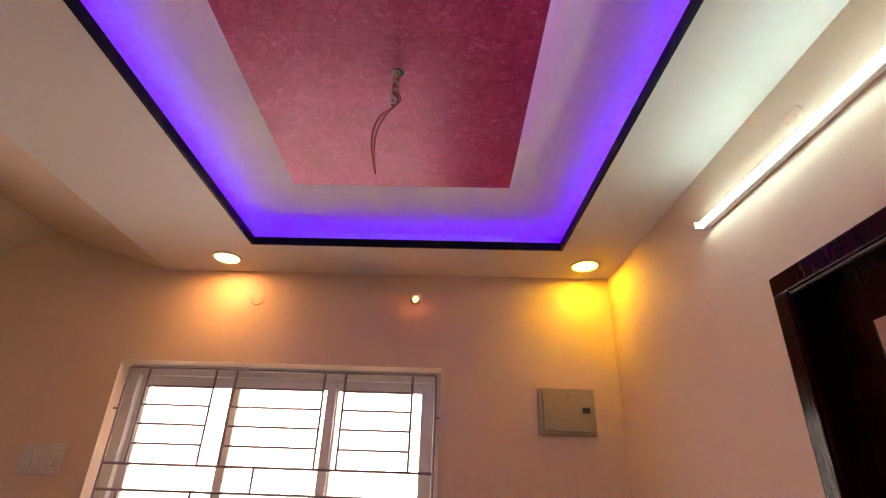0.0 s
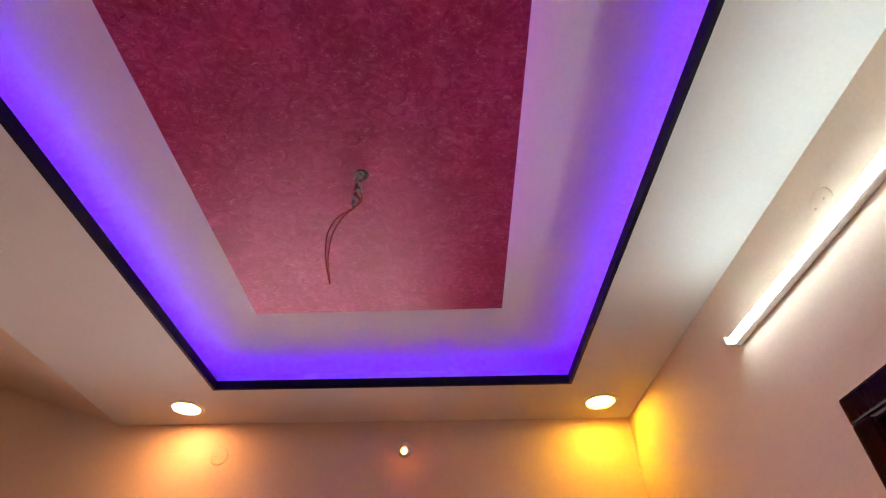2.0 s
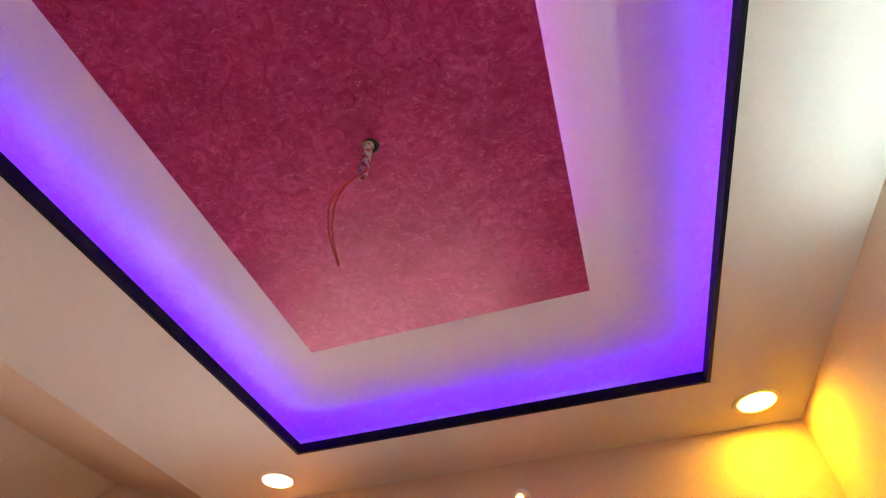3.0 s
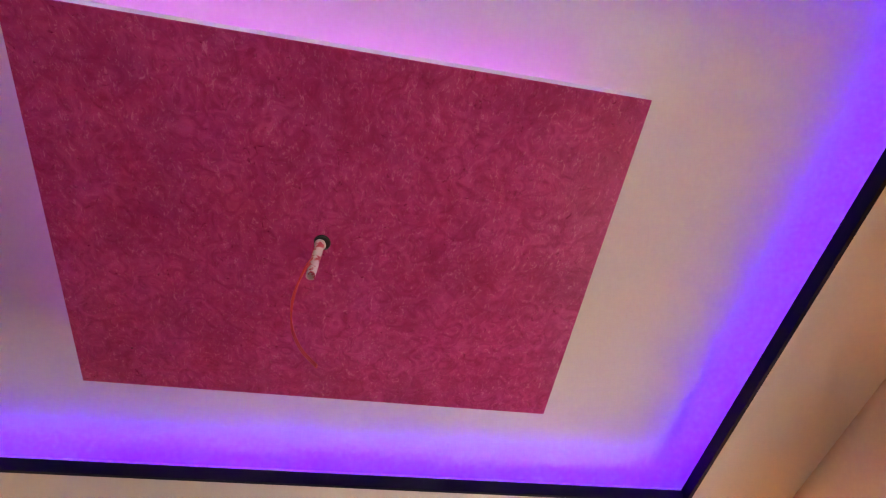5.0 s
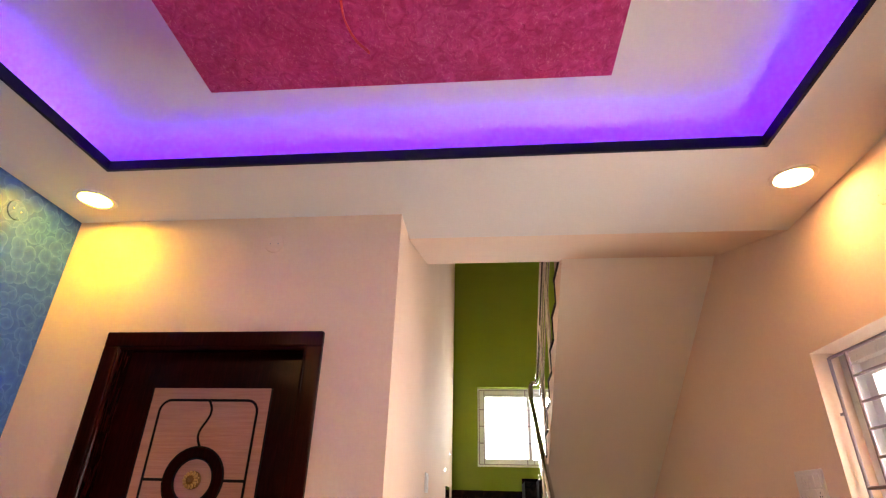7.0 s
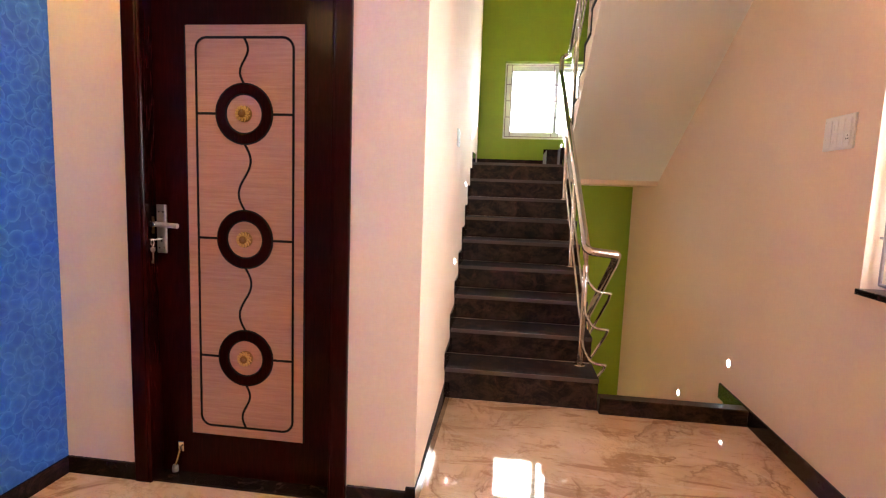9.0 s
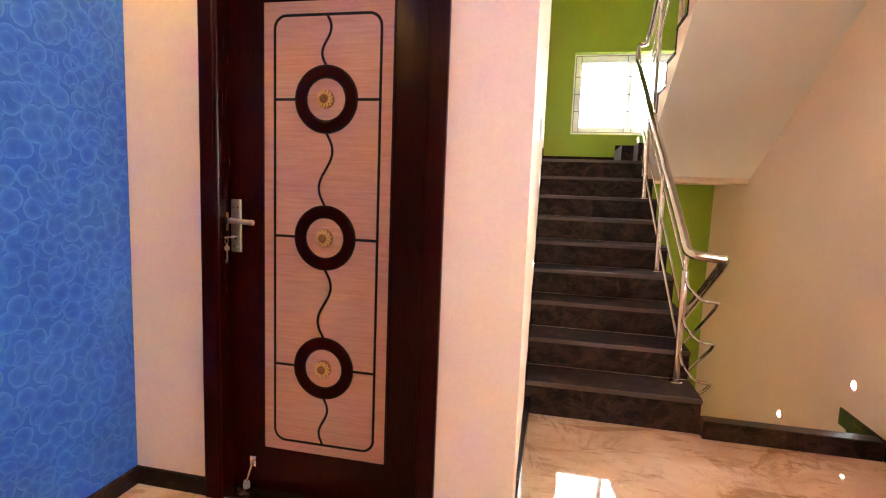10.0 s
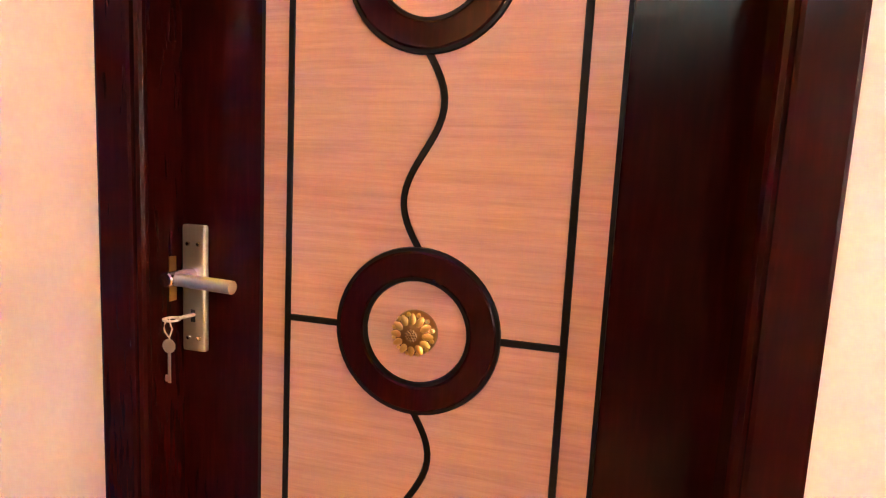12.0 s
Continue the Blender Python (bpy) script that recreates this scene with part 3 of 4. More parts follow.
part("ceiling_hole", lathe([(0.0, -0.001), (0.014, -0.001), (0.017, -0.003), (0.019, 0.0)], at=(HX, HY, PZ), seg=20), M_BLACK, rod, "dark ragged hole in the panel")
part("collar", lathe([(0.012, 0.0), (0.013, -0.005), (0.010, -0.010), (0.0, -0.010)], at=(HX - 0.004, HY - 0.004, PZ), seg=20), M_PLATE, rod, smooth=True)
part("rod", lathe([(0.0, 0.0), (0.0098, 0.0), (0.0098, -0.125), (0.0078, -0.125), (0.0078, -0.10), (0.0, -0.10)], at=(HX - 0.002, HY - 0.004, PZ - 0.008), seg=20), spotted(), rod, smooth=True)
for k, off in enumerate((0.0, 0.014)):
    pts = [(HX - 0.002 + off * 0.5, HY - 0.008, PZ - 0.075), (HX + 0.012 + off * 0.6, HY - 0.012, PZ - 0.12), (HX + 0.002, HY - 0.022, PZ - 0.155), (HX - 0.032 + off, HY - 0.030, PZ - 0.19),
           (HX - 0.052 + off * 0.9, HY - 0.022, PZ - 0.24), (HX - 0.052 + off * 0.4, HY + 0.005, PZ - 0.295), (HX - 0.040, HY + 0.042, PZ - 0.345 + off * 0.3)]
    part("wire", tube(rounded(pts, 0.03, 4), 0.0019, 6), M_RED, rod, "thin red wire", True)

# ---------------------------------------------------------------- tube light on the east wall
TY0, TY1, TZ = 1.312, 2.513, 2.414
tl = thing("tube_light", (XE + 0.08, 1.91, 2.41), "glowing cool white LED batten tube on the wall", "wall light")


def tilt(bm):
    """The batten hangs a little lower at its near end."""
    for v in bm.verts:
        v.co.z += (v.co.y - TY1) * 0.016
    return bm


part("batten", tilt(box(XE - 0.024, XE, TY0, TY1, TZ - 0.013, TZ + 0.013, 0.003)), M_UPVC, tl, "slim white housing")
part("diffuser", tilt(tube([(XE - 0.034, TY0 + 0.01, TZ), (XE - 0.034, TY1 - 0.01, TZ)], 0.0085, 20)), E_TUBE, tl, "glowing frosted tube", True)
for y in (TY0, TY1 - 0.012):
    part("end_cap", tilt(box(XE - 0.052, XE - 0.001, y, y + 0.012, TZ - 0.014, TZ + 0.014, 0.004, seg=2)), M_UPVC, tl)


def round_cover(p, axis, sgn, mat, label):
    t = thing("junction_cover", p, label, "junction cover", "round junction covers on the walls")
    prof = [(0.0, 0.006 * sgn), (0.030, 0.006 * sgn), (0.040, 0.004 * sgn), (0.042, 0.0)]
    part("cover_plate", lathe(prof, axis, 36, p), mat, t, smooth=True)
    other = Vector((0, 0.018, 0)) if axis == "x" else Vector((0.018, 0, 0))
    for s in (-1, 1):
        c = Vector(p) + other * s
        part("screw", lathe([(0.0, 0.0075 * sgn), (0.003, 0.0075 * sgn), (0.0035, 0.006 * sgn)], axis, 8, c), M_NICKEL, t)


round_cover((XE, 1.990, 2.488), "x", -1, M_WALL, "round cover plate painted like the cream wall")
round_cover((-0.610, YN, 2.474), "y", -1, M_WALL, "round cover plate painted like the cream wall")
round_cover((XW, 1.271, 2.505), "x", 1, M_WALL, "round cover plate painted like the cream wall")
round_cover((-0.630, YS, 2.522), "y", 1, M_BLUE, "round cover plate painted like the blue wall")

# small orange bulb in an angled holder
bx, bz = 0.312, 2.460
bl = thing("wall_bulb", (bx, YN, bz), "small orange night bulb in a white angled holder", "wall light")
part("holder_base", lathe([(0.0, -0.012), (0.030, -0.012), (0.036, -0.006), (0.037, 0.0)], "y", 28, (bx, YN, bz + 0.035)), M_PLATE, bl, smooth=True)
hold = lathe([(0.024, 0.0), (0.026, 0.02), (0.021, 0.045), (0.018, 0.055), (0.0, 0.055)], "z", 24)
hold.transform(pose(bx, YN - 0.008, bz + 0.045, 125, 0, 0))
part("holder", hold, M_PLATE, bl, smooth=True)
bulb = lathe([(0.010, 0.0), (0.011, 0.007), (0.013, 0.016), (0.012, 0.026), (0.007, 0.033), (0.0, 0.035)], "z", 20)
bulb.transform(pose(bx, YN - 0.050, bz + 0.014, 125, 0, 0))
part("bulb", bulb, E_BULB, bl, "glowing orange bulb", True)

# ---------------------------------------------------------------- distribution board and switch plates
db = thing("distribution_board", (1.11, YN, 1.892), "beige metal electrical distribution box with a hinged cover", "electrical box")
part("box_body", box(0.985, 1.280, YN - 0.016, YN, 1.776, 2.008, 0.004, seg=2), M_DB, db)
part("cover", box(1.008, 1.260, YN - 0.029, YN - 0.0162, 1.794, 1.989, 0.003, seg=2), M_DB, db)
part("latch", box(1.211, 1.248, YN - 0.036, YN - 0.0292, 1.885, 1.911, 0.002), M_BLACK, db, "black plastic latch")
part("emblem", lathe([(0.0, -0.0005), (0.008, -0.0005), (0.009, 0.0)], "y", 3, (1.141, YN - 0.0295, 1.963)), M_GREY, db, "small dull triangular emblem")
part("label_strip", box(1.026, 1.062, YN - 0.0300, YN - 0.0292, 1.800, 1.806), M_GREY, db)


def switch_plate(name, p, w, h, axis, sgn, cols, label):
    """A modular plate on a wall; u runs along the wall."""
    t = thing(name, p, label, "switch plate")

    def piece(n, u0, u1, v0, v1, d0, d1, mat, bev=0.001, lab=""):
        a, b = sorted((p[1 if axis == "y" else 0] + sgn * d0, p[1 if axis == "y" else 0] + sgn * d1))
        if axis == "y":
            bm = box(p[0] + u0, p[0] + u1, a, b, p[2] + v0, p[2] + v1, bev, seg=2)
        else:
            bm = box(a, b, p[1] + u0, p[1] + u1, p[2] + v0, p[2] + v1, bev, seg=2)
        part(n, bm, mat, t, lab)

    piece("plate", -w / 2, w / 2, -h / 2, h / 2, 0.0, 0.010, M_PLATE, 0.004)
    for r in (0, 1):
        for c in range(cols):
            u = -w / 2 + 0.018 + c * (w - 0.036) / cols
            v = -h / 2 + 0.014 + r * (h - 0.028) / 2
            piece("rocker", u + 0.002, u + (w - 0.036) / cols - 0.002, v + 0.002, v + (h - 0.028) / 2 - 0.004, 0.0102, 0.014, M_PLATE, 0.0015)
    for k in range(3):
        piece("socket_hole", w / 2 - 0.045 + (0.0, 0.014, 0.007)[k], w / 2 - 0.039 + (0.0, 0.014, 0.007)[k], -0.034 + (0.0, 0.0, 0.014)[k], -0.028 + (0.0, 0.0, 0.014)[k], 0.0142, 0.0146, M_BLACK, 0.0)


switch_plate("switch_plate", (-1.540, YN, 1.585), 0.215, 0.148, "y", -1, 4, "white modular switch plate with rockers and a socket")
switch_plate("switch_plate", (-2.43, yf(-2.43), 1.612), 0.12, 0.11, "y", 1, 2, "small white switch plate beside the stairs")

# ---------------------------------------------------------------- north window
WX0, WX1, WZ0, WZ1 = -1.290, 0.474, 0.940, 2.100
win = thing("window_1", (-0.41, YN + 0.12, WZ0), "white sliding window with three lights behind a steel grille", "window", kind="structure")
fy0, fy1 = YN + 0.11, YN + 0.18
part("window_frame", slab(1, fy0, fy1, [WX0, WX0 + 0.055, WX1 - 0.055, WX1], [WZ0, WZ0 + 0.055, WZ1 - 0.055, WZ1], {(1, 1)}), M_UPVC, win, "white plastic frame")
sw = (WX1 - WX0 - 0.11) / 3
for k in range(3):
    a = WX0 + 0.055 + k * sw - (0.02 if k else 0)
    b = WX0 + 0.055 + (k + 1) * sw + (0.02 if k < 2 else 0)
    d = 0.0 if k % 2 else 0.028
    sash = part("sash", slab(1, fy0 + 0.012 + d, fy0 + 0.036 + d, [a, a + 0.05, b - 0.05, b], [WZ0 + 0.055, WZ0 + 0.11, WZ1 - 0.11, WZ1 - 0.055], {(1, 1)}), M_UPVC, win, "white sliding sash")
    pane = part("pane", box(a + 0.05, b - 0.05, fy0 + 0.022 + d, fy0 + 0.027 + d, WZ0 + 0.11, WZ1 - 0.11), M_GLASS, sash)
    pane.visible_shadow = False
part("window_sill", box(WX0, WX1, YN - 0.02, fy0, WZ0 - 0.02, WZ0 + 0.004, 0.003), M_SKIRT, win, "dark granite sill")


def bar(x0, z0, x1, z1, y, parent, r=0.0068, axis="y"):
    p, q = ((x0, y, z0), (x1, y, z1)) if axis == "y" else ((y, x0, z0), (y, x1, z1))
    part("bar", tube([p, q], r, 8), M_GRILLE, parent, smooth=True)


gr = thing("window_grille", (-0.41, YN + 0.05, WZ0), "mauve-grey steel bar grille set inside the window opening", "window grille")
gy, gx0, gw = YN + 0.052, WX0 + 0.028, WX1 - WX0 - 0.056
fx = [gx0 + gw * f for f in (0.068, 0.285, 0.352, 0.64, 0.708, 0.925)]
for z in (2.070, 1.580, 1.458, 0.966):
    bar(gx0, z, gx0 + gw, z, gy, gr)
for x in (gx0, gx0 + gw):
    bar(x, 0.966, x, 2.070, gy, gr)
for top, bot in ((2.070, 1.580), (1.458, 0.966)):
    for x in fx:
        bar(x, bot, x, top, gy, gr)
    for a, b in ((0, 1), (2, 3), (4, 5)):
        for k in range(1, 5):
            z = top - k * 0.0978
            bar(fx[a], z, fx[b], z, gy, gr, 0.0060)
bar(gx0 + gw * 0.46, 1.458, gx0 + gw * 0.46, 1.580, gy, gr)
for z in (1.85, 1.15):
    for x, s in ((WX0, 1), (WX1, -1)):
        part("lug", box(min(x, x + s * 0.03), max(x, x + s * 0.03), gy - 0.004, gy + 0.004, z - 0.005, z + 0.005), M_GRILLE, gr)

# stair window
win2 = thing("window_2", (XG - 0.12, 2.73, 1.92), "white two-light window over the half landing, bright with daylight", "window", kind="structure")
wy0, wy1, wz0, wz1 = 2.005, 3.225, 1.913, 2.810
f0, f1 = XG - 0.17, XG - 0.10
part("window_frame", slab(0, f0, f1, [wy0, wy0 + 0.05, wy1 - 0.05, wy1], [wz0, wz0 + 0.05, wz1 - 0.05, wz1], {(1, 1)}), M_UPVC, win2, "white plastic frame")
for k in range(2):
    a, b = (wy0 + 0.05, 2.645) if k == 0 else (2.595, wy1 - 0.05)
    d = 0.0 if k else 0.028
    sash = part("sash", slab(0, f0 + 0.008 + d, f0 + 0.030 + d, [a, a + 0.045, b - 0.045, b], [wz0 + 0.05, wz0 + 0.095, wz1 - 0.095, wz1 - 0.05], {(1, 1)}), M_UPVC, win2)
    pane = part("pane", box(f0 + 0.016 + d, f0 + 0.021 + d, a + 0.045, b - 0.045, wz0 + 0.095, wz1 - 0.095), M_GLASS, sash)
    pane.visible_shadow = False
gr2 = thing("window_grille", (XG - 0.05, 2.73, 1.92), "thin steel bar grille in the stair window", "window grille")
for z in (wz0 + 0.03, wz1 - 0.03):
    bar(wy0 + 0.02, z, wy1 - 0.02, z, XG - 0.05, gr2, 0.005, "x")
for y in (wy0 + 0.02, wy0 + 0.08, 2.58, 2.66, wy1 - 0.08, wy1 - 0.02):
    bar(y, wz0 + 0.03, y, wz1 - 0.03, XG - 0.05, gr2, 0.005, "x")
for a, b in ((wy0 + 0.02, wy0 + 0.08), (2.58, 2.66), (wy1 - 0.08, wy1 - 0.02)):
    for z in (wz0 + 0.26, wz0 + 0.45, wz0 + 0.64):
        bar(a, z, b, z, XG - 0.05, gr2, 0.005, "x")


# ---------------------------------------------------------------- the doors
def rounded_rect(y0, y1, z0, z1, r, n=6):
    pts = []
    for cy, cz, a0 in ((y1 - r, z1 - r, 0), (y0 + r, z1 - r, 90), (y0 + r, z0 + r, 180), (y1 - r, z0 + r, 270)):
        pts += [(cy + r * math.cos(radians(a0 + 90 * k / n)), cz + r * math.sin(radians(a0 + 90 * k / n))) for k in range(n + 1)]
    return pts + [pts[0]]


def wave(y, z0, z1, amp, n=22):
    return [(y + amp * math.sin(2 * math.pi * k / n) * (1 if k else 0), z0 + (z1 - z0) * k / n) for k in range(n + 1)]


def annulus(y, z, r0, r1, x, h, seg=56):
    """A raised flat ring with rounded rims, facing +x."""
    m = (r0 + r1) / 2
    prof = [(r0, 0.0), (r0, h * 0.5), (r0 + 0.004, h), (m, h * 0.92), (r1 - 0.004, h), (r1, h * 0.5), (r1, 0.0)]
    bm = bmesh.new()
    rows = []
    for r, d in prof:
        rows.append([bm.verts.new((x + d, y + r * math.cos(2 * math.pi * k / seg), z + r * math.sin(2 * math.pi * k / seg))) for k in range(seg)])
    for lo, hi in zip(rows, rows[1:]):
        for k in range(seg):
            bm.faces.new([lo[k], lo[(k + 1) % seg], hi[(k + 1) % seg], hi[k]])
    return bm


def flower(y, z, x, r):
    """A domed flower knob: rim, twelve petals, seed head."""
    dome = lathe([(r, 0.0), (r, 0.004), (r * 0.94, 0.010), (r * 0.62, 0.019), (r * 0.3, 0.022), (0.0, 0.023)], "x", 36, (x, y, z))
    petals = bmesh.new()
    for k in range(12):
        a = 2 * math.pi * k / 12
        for rad, size, lift in ((r * 0.56, r * 0.42, 0.0195),):
            b = bmesh.new()
            bmesh.ops.create_uvsphere(b, u_segments=8, v_segments=6, radius=1)
            b.transform(Matrix.Translation((x + lift - 0.002, y + rad * math.cos(a), z + rad * math.sin(a))) @ Matrix.Rotation(a, 4, "X") @ Matrix.Diagonal((0.0035, size * 0.92, r * 0.165, 1)))
            join(petals, b)
        b = bmesh.new()
        bmesh.ops.create_uvsphere(b, u_segments=6, v_segments=5, radius=1)
        a += math.pi / 12
        b.transform(Matrix.Translation((x + 0.0125, y + r * 0.86 * math.cos(a), z + r * 0.86 * math.sin(a))) @ Matrix.Rotation(a, 4, "X") @ Matrix.Diagonal((0.003, r * 0.13, r * 0.10, 1)))
        join(petals, b)
    seeds = bmesh.new()
    for ring, count in ((0.0, 1), (0.11, 6), (0.19, 11)):
        for k in range(count):
            a = 2 * math.pi * k / count
            b = bmesh.new()
            bmesh.ops.create_icosphere(b, subdivisions=1, radius=r * (0.07 if ring else 0.10))
            b.transform(Matrix.Translation((x + 0.0235 - ring * 0.006, y + ring * r * 1.15 * math.cos(a), z + ring * r * 1.15 * math.sin(a))))
            join(seeds, b)
    return dome, petals, seeds


DL = XW - 0.075       # face of the door leaf


def door_set(name, label, m, top=2.100):
    """The bedroom door built at its own place; m moves the whole thing."""
    t = thing(name, (XW, 1.093, 0.0), label, "door", kind="structure")
    y0, y1 = 0.632, 1.552
    w = 0.062
    # frame: face boards with a bead, jambs behind
    frame_bm = bmesh.new()
    for a, b in ((y0, y0 + w), (y1 - w, y1)):
        box(XW - 0.148, XW + 0.022, a, b, 0.0, top - w + 0.001, 0.006, frame_bm, 2)
    box(XW - 0.148, XW + 0.022, y0, y1, top - w, top, 0.006, frame_bm, 2)
    part("door_frame", frame_bm, M_MAHOG, t, "polished dark mahogany frame")
    bead = bmesh.new()
    for a in (y0 + w + 0.004, y1 - w - 0.004):
        tube([(XW + 0.010, a, 0.0), (XW + 0.010, a, top - w - 0.004)], 0.009, 10, bead)
    tube([(XW + 0.010, y0 + w, top - w - 0.004), (XW + 0.010, y1 - w, top - w - 0.004)], 0.009, 10, bead)
    part("bead", bead, M_MAHOG, t, smooth=True)
    leaf = part("leaf", box(DL - 0.035, DL, y0 + w - 0.002, y1 - w + 0.002, 0.010, top - w + 0.002, 0.001), M_MAHOG, t, "dark mahogany leaf")
    part("threshold", box(XW - 0.15, XW + 0.004, y0 + w, y1 - w, 0.0, 0.010, 0.001), M_SKIRT, t, "black granite threshold")
    part("veneer_panel", box(DL, DL + 0.004, 0.838, 1.340, 0.196, 1.890, 0.0012), M_TEAK, t, "light teak veneer panel with horizontal grain")
    x = DL + 0.0042
    cy, zs = 1.087, (1.548, 1.046, 0.546)
    part("inlay", ribbon(rounded_rect(0.884, 1.292, 0.238, 1.842, 0.045), x, 0.0105, 0.002), M_INLAY, t, "black groove line")
    part("inlay", ribbon([(0.838, 0.196), (0.838, 1.890)], x - 0.003, 0.008, 0.003), M_INLAY, t)
    part("inlay", ribbon([(1.340, 0.196), (1.340, 1.890)], x - 0.003, 0.008, 0.003), M_INLAY, t)
    R1, R0 = 0.117, 0.078
    ends = [1.842] + [v for z in zs for v in (z + R1, z - R1)] + [0.238]
    for k in range(0, 8, 2):
        a, b = ends[k], ends[k + 1]
        full = 0.026 if k in (2, 4) else 0.017
        part("inlay", ribbon(wave(cy, a, b, full), x, 0.010, 0.002), M_INLAY, t)
    for z in zs:
        part("ring", annulus(cy, z, R0, R1, x, 0.006), M_MAHOG, t, "dark mahogany ring", True)
        for r in (R0, R1):
            part("inlay", ribbon([(cy + r * math.cos(2 * math.pi * k / 56), z + r * math.sin(2 * math.pi * k / 56)) for k in range(57)], x, 0.010, 0.004), M_INLAY, t)
        part("inlay", ribbon([(0.884, z), (cy - R1, z)], x, 0.0105, 0.002), M_INLAY, t)
        part("inlay", ribbon([(cy + R1, z), (1.292, z)], x, 0.0105, 0.002), M_INLAY, t)
        dome, petals, seeds = flower(cy, z, x, 0.033)
        knob = part("flower_knob", dome, M_BRASSD, t, "antique brass flower knob", True)
        part("petals", petals, M_BRASS, knob, smooth=True)
        part("seed_head", seeds, M_BRASSD, knob, smooth=True)
    # handle plate, lever, screws, key
    hy, h0, h1 = 0.722, 0.973, 1.175
    plate = part("handle_plate", box(DL, DL + 0.012, hy - 0.021, hy + 0.021, h0, h1, 0.005, seg=3), M_NICKEL, t, "brushed antique nickel plate")
    lz = 1.096
    part("lever_neck", lathe([(0.0115, 0.0), (0.0115, 0.052), (0.010, 0.054), (0.0, 0.054)], "x", 24, (DL + 0.011, hy - 0.004, lz)), M_STEEL, plate, smooth=True)
    part("lever", tube([(DL + 0.050, hy - 0.008, lz), (DL + 0.050, hy + 0.099, lz - 0.004)], 0.0100, 24), M_NICKEL, plate, "cylindrical lever", True)
    part("keyhole", box(DL + 0.0121, DL + 0.0126, hy - 0.004, hy + 0.004, h0 + 0.048, h0 + 0.068, 0.0), M_BLACK, plate)
    for dy in (-0.009, 0.010):
        for dz in (h0 + 0.022, h1 - 0.030):
            part("screw", lathe([(0.0, 0.0145), (0.003, 0.0145), (0.0042, 0.012)], "x", 10, (DL, hy + dy, dz)), M_STEEL, plate)
    kz = h0 + 0.060
    part("key", tube([(DL + 0.010, hy + 0.002, kz), (DL + 0.036, hy - 0.006, kz - 0.001)], 0.003, 10), M_KEY, plate, smooth=True)
    part("key_bow", lathe([(0.0105, -0.0015), (0.013, -0.0015), (0.013, 0.0015), (0.0105, 0.0015), (0.0105, -0.0015)], "z", 18, (DL + 0.046, hy - 0.010, kz - 0.001), cap=False), M_KEY, plate, smooth=True)
    ring_pts = [(DL + 0.050 + 0.003 * math.sin(k), hy - 0.012 + 0.006 * math.cos(2 * math.pi * k / 16), kz - 0.014 + 0.017 * math.sin(2 * math.pi * k / 16)) for k in range(17)]
    part("key_ring", tube(ring_pts, 0.0010, 6), M_KEY, plate, smooth=True)
    part("spare_key_bow", lathe([(0.0, -0.001), (0.011, -0.001), (0.011, 0.001), (0.0, 0.001)], "x", 18, (DL + 0.050, hy - 0.012, kz - 0.042)), M_KEY, plate, smooth=True)
    part("spare_key", box(DL + 0.049, DL + 0.051, hy - 0.0135, hy - 0.0095, kz - 0.100, kz - 0.050), M_KEY, plate)
    part("spare_key_bit", box(DL + 0.049, DL + 0.051, hy - 0.0185, hy - 0.0095, kz - 0.098, kz - 0.088), M_KEY, plate)
    # strike on the jamb and door stopper near the floor
    part("strike_plate", box(XW - 0.058, XW - 0.044, y0 + w, y0 + w + 0.002, 1.055, 1.125, 0.0005), M_BRASSD, t)
    stop = part("door_stopper", box(DL, DL + 0.008, 0.772, 0.800, 0.105, 0.150, 0.003, seg=2), M_STEEL, t, "chrome kick-down door stopper")
    part("stopper_arm", tube([(DL + 0.012, 0.786, 0.118), (DL + 0.018, 0.768, 0.050)], 0.006, 12), M_STEEL, stop, smooth=True)
    part("rubber_foot", lathe([(0.013, 0.0), (0.014, 0.012), (0.010, 0.030), (0.0, 0.032)], "z", 16, (DL + 0.018, 0.765, 0.018)), M_GREY, stop, smooth=True)
    part("stopper_pin", tube([(DL + 0.004, 0.786, 0.128), (DL + 0.020, 0.786, 0.128)], 0.004, 10), M_STEEL, stop)
    if m is not None:
        t.matrix_basis = m
    return t


door_set("door_1", "closed mahogany door with a light panel, three rings and brass flower knobs", None)
# the same kind of door in the east wall, turned about
door_set("door_2", "closed dark mahogany door with a light panel, under the tube light", Matrix.Translation((fan(XE, 1.778), 1.778, 0.0)) @ Matrix.Rotation(math.pi + math.atan(0.0725), 4, "Z"), 2.082)


# ---------------------------------------------------------------- stair lights and railings
def step_light(x, y, z, sgn):
    t = thing("step_light", (x, y, z), "small round recessed stair light glowing cool white", "wall light", "stair lights")
    part("bezel", lathe([(0.019, 0.004 * sgn), (0.026, 0.004 * sgn), (0.028, 0.0)], "y", 20, (x, y, z), cap=False), M_UPVC, t, smooth=True)
    part("lens", lathe([(0.0, 0.003 * sgn), (0.019, 0.003 * sgn), (0.019, 0.0)], "y", 20, (x, y, z)), E_STEP, t)


step_light(-2.413, YN, 0.258, -1)
step_light(-3.275, YN, -0.274, -1)
for x, z in ((-2.53, 0.795), (-3.44, 1.333), (-4.20, 1.797), (-4.87, 1.992)):
    step_light(x, yf(x), z, 1)

PITCH = RISE / TREAD
RY = 2.618


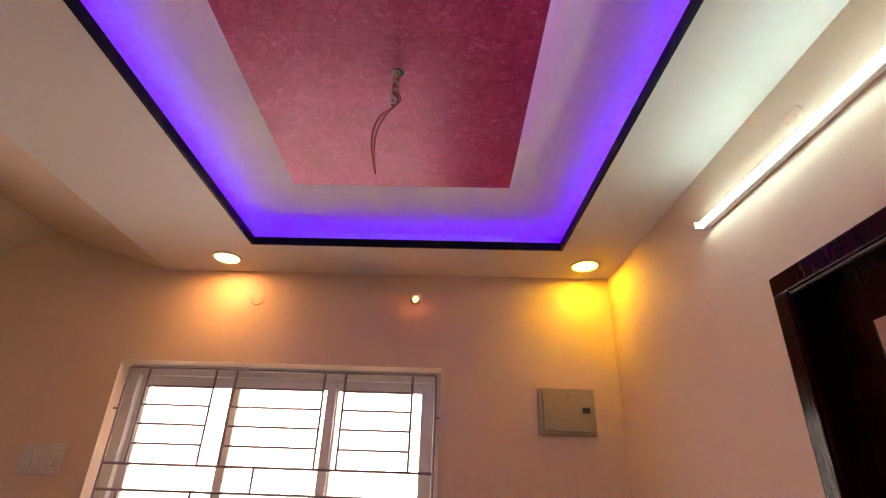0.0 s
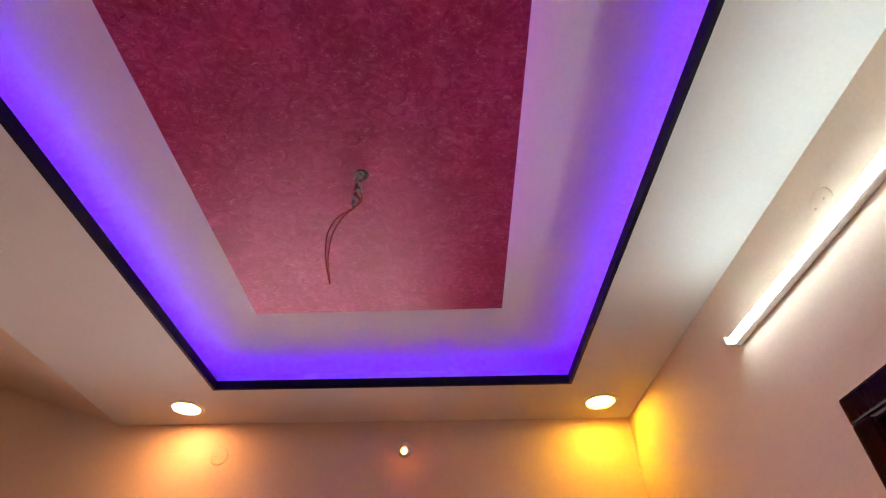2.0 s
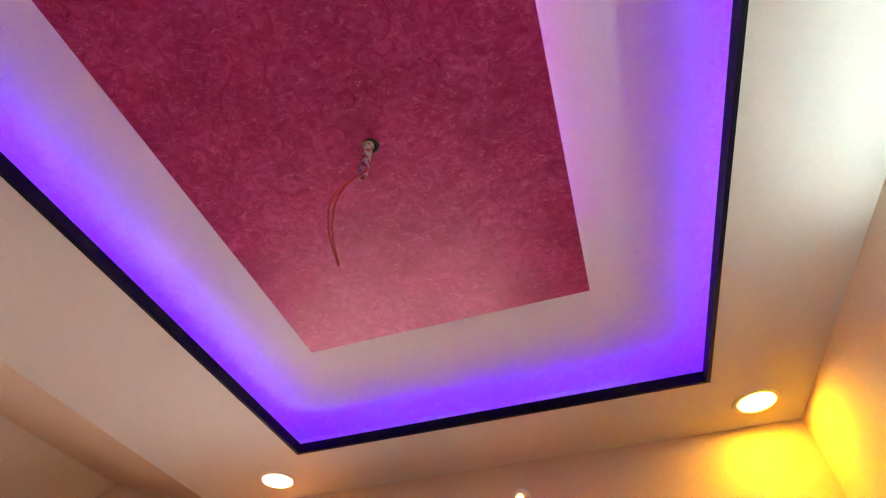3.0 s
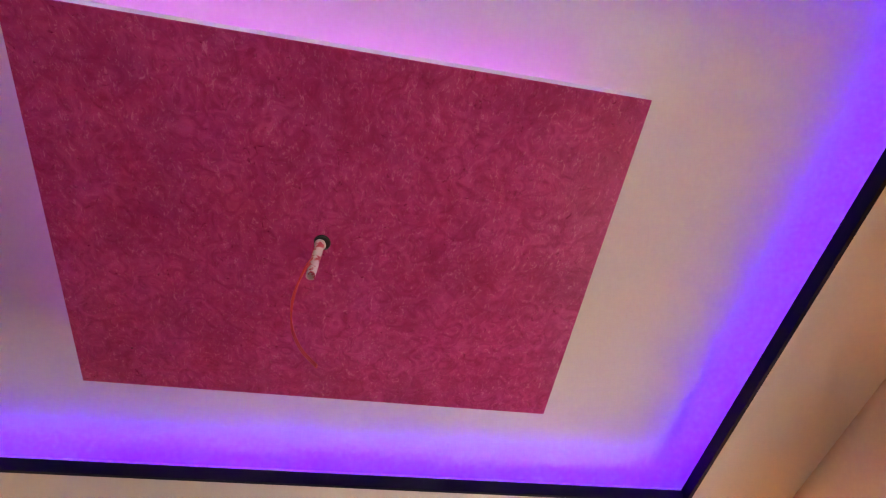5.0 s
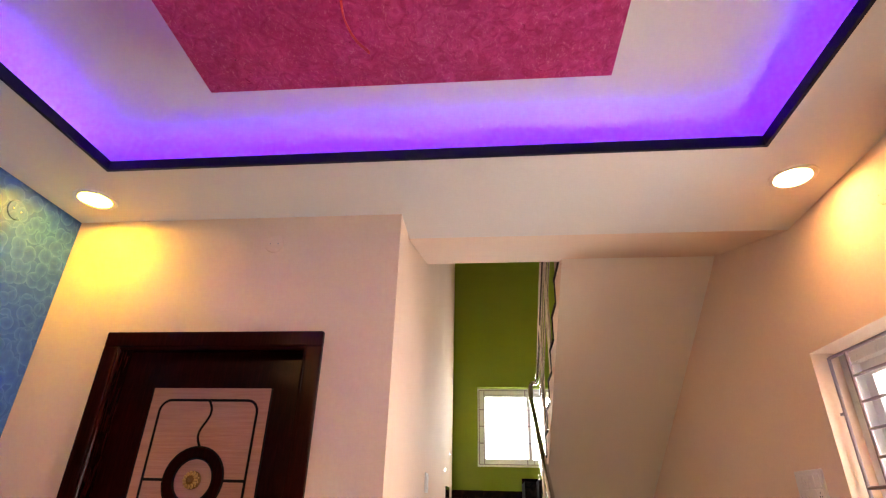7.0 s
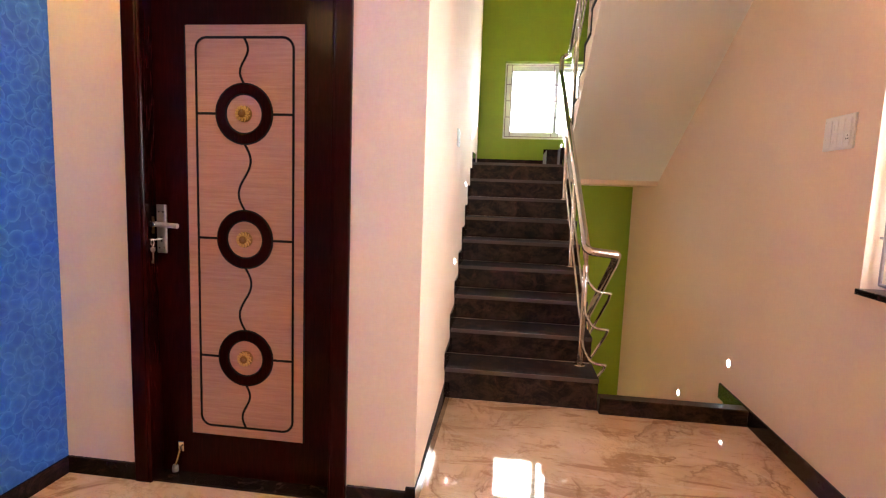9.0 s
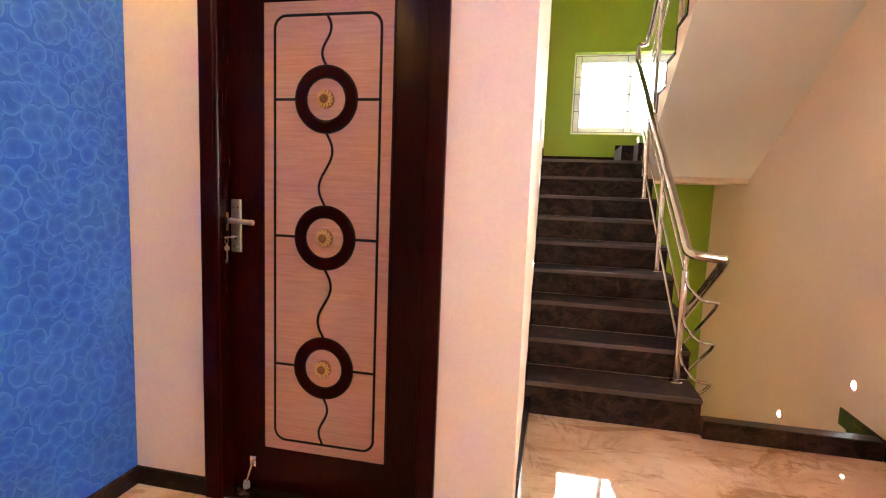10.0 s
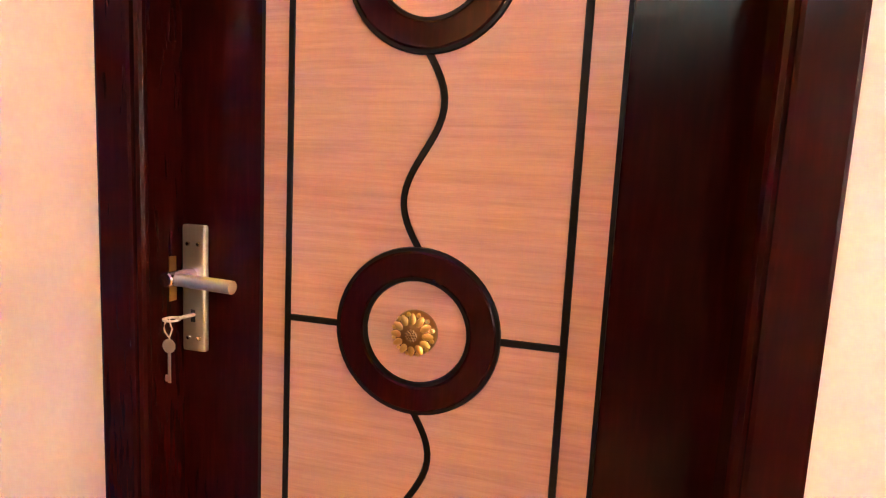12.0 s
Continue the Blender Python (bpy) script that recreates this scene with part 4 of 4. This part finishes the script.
def post(x, y, z, top, parent):
    """A thick sleeve with a thinner rod that carries the handrail."""
    mid = z + (top - z) * 0.80
    p = part("post", lathe([(0.0185, z), (0.0185, mid - 0.006), (0.016, mid), (0.0115, mid + 0.001), (0.0115, top)], "z", 20, (x, y, 0.0)), M_STEEL, parent, "polished steel post", True)
    part("foot_cover", lathe([(0.038, 0.0), (0.036, 0.006), (0.020, 0.012), (0.020, 0.02)], "z", 24, (x, y, z)), M_STEEL, p, smooth=True)


rail = thing("stair_railing", (ST0 - 0.1, RY, FIRST), "polished steel railing of the flight going up", "railing")
hz = lambda x: 0.957 + PITCH * (-2.236 - x)
xt = -4.945
RD = 2.79                                      # railing of the flight going down
pts = [(-2.19, RD, 0.930), (-2.175, RY + 0.02, 0.945), (-2.235, RY, hz(-2.235)), (xt, RY, hz(xt)), (xt - 0.045, RY, hz(xt) + 0.15), (xt - 0.10, RY + 0.02, hz(xt) + 0.19)]
part("handrail", tube(rounded(pts, 0.05, 6), 0.0255, 18), M_STEEL, rail, "thick polished steel handrail", True)
for i in (0, 3, 6):
    x = ST0 - i * TREAD - 0.235
    post(x, RY + 0.02, FIRST + i * RISE, hz(x) - 0.02, rail)
ENDS = (0.718, 0.502, 0.290)
for ze in ENDS:
    d = 0.938 - ze
    q = [(-2.095, 2.750, ze - 0.004), (-2.105, RY + 0.055, ze), (-2.17, RY + 0.030, ze + 0.03), (-2.26, RY + 0.026, hz(-2.26) - d), (-4.72, RY + 0.026, hz(-4.72) - d)]
    part("mid_rail", tube(rounded(q, 0.05, 6), 0.0085, 10), M_STEEL, rail, "thin steel rail with a bent end", True)

RU = 2.70
rail2 = thing("stair_railing", (XL, RU, LAND), "polished steel railing of the upper flight", "railing")
hu = lambda x: 2.80 + PITCH * (x + 4.98)
pts = [(xt - 0.10, RY + 0.02, hz(xt) + 0.19), (xt - 0.09, RU, hz(xt) + 0.20), (xt + 0.03, RU, hu(xt + 0.03)), (-2.2, RU, hu(-2.2))]
part("handrail", tube(rounded(pts, 0.05, 6), 0.0255, 18), M_STEEL, rail2, "thick polished steel handrail", True)
for i in (0, 3, 6):
    x = XL + i * TREAD + 0.12
    post(x, RU, LAND + (i + 1) * RISE, hu(x) - 0.02, rail2)
for d in (0.20, 0.40, 0.60):
    part("mid_rail", tube([(XL - 0.3, RU, hu(XL - 0.3) - d), (-2.2, RU, hu(-2.2) - d)], 0.0085, 10), M_STEEL, rail2, smooth=True)

rail3 = thing("stair_railing", (ST0 - 0.4, RD, -RISE), "polished steel railing of the flight going down", "railing")
hd = lambda x: 0.905 + PITCH * (x + 2.20)
part("handrail", tube(rounded([(-2.19, RD, 0.930), (-2.25, RD, hd(-2.25)), (XL, RD, hd(XL))], 0.04, 5), 0.0255, 18), M_STEEL, rail3, "thick polished steel handrail", True)
for i in (3, 6):
    x = ST0 - i * TREAD - 0.1
    post(x, RD, -(i + 1) * RISE, hd(x) - 0.01, rail3)
for ze in ENDS:
    part("mid_rail", tube([(-2.095, 2.750, ze - 0.004), (-2.16, 2.755, ze - 0.05), (XL, 2.76, hd(XL) - 0.998 + ze)], 0.0085, 10), M_STEEL, rail3, smooth=True)
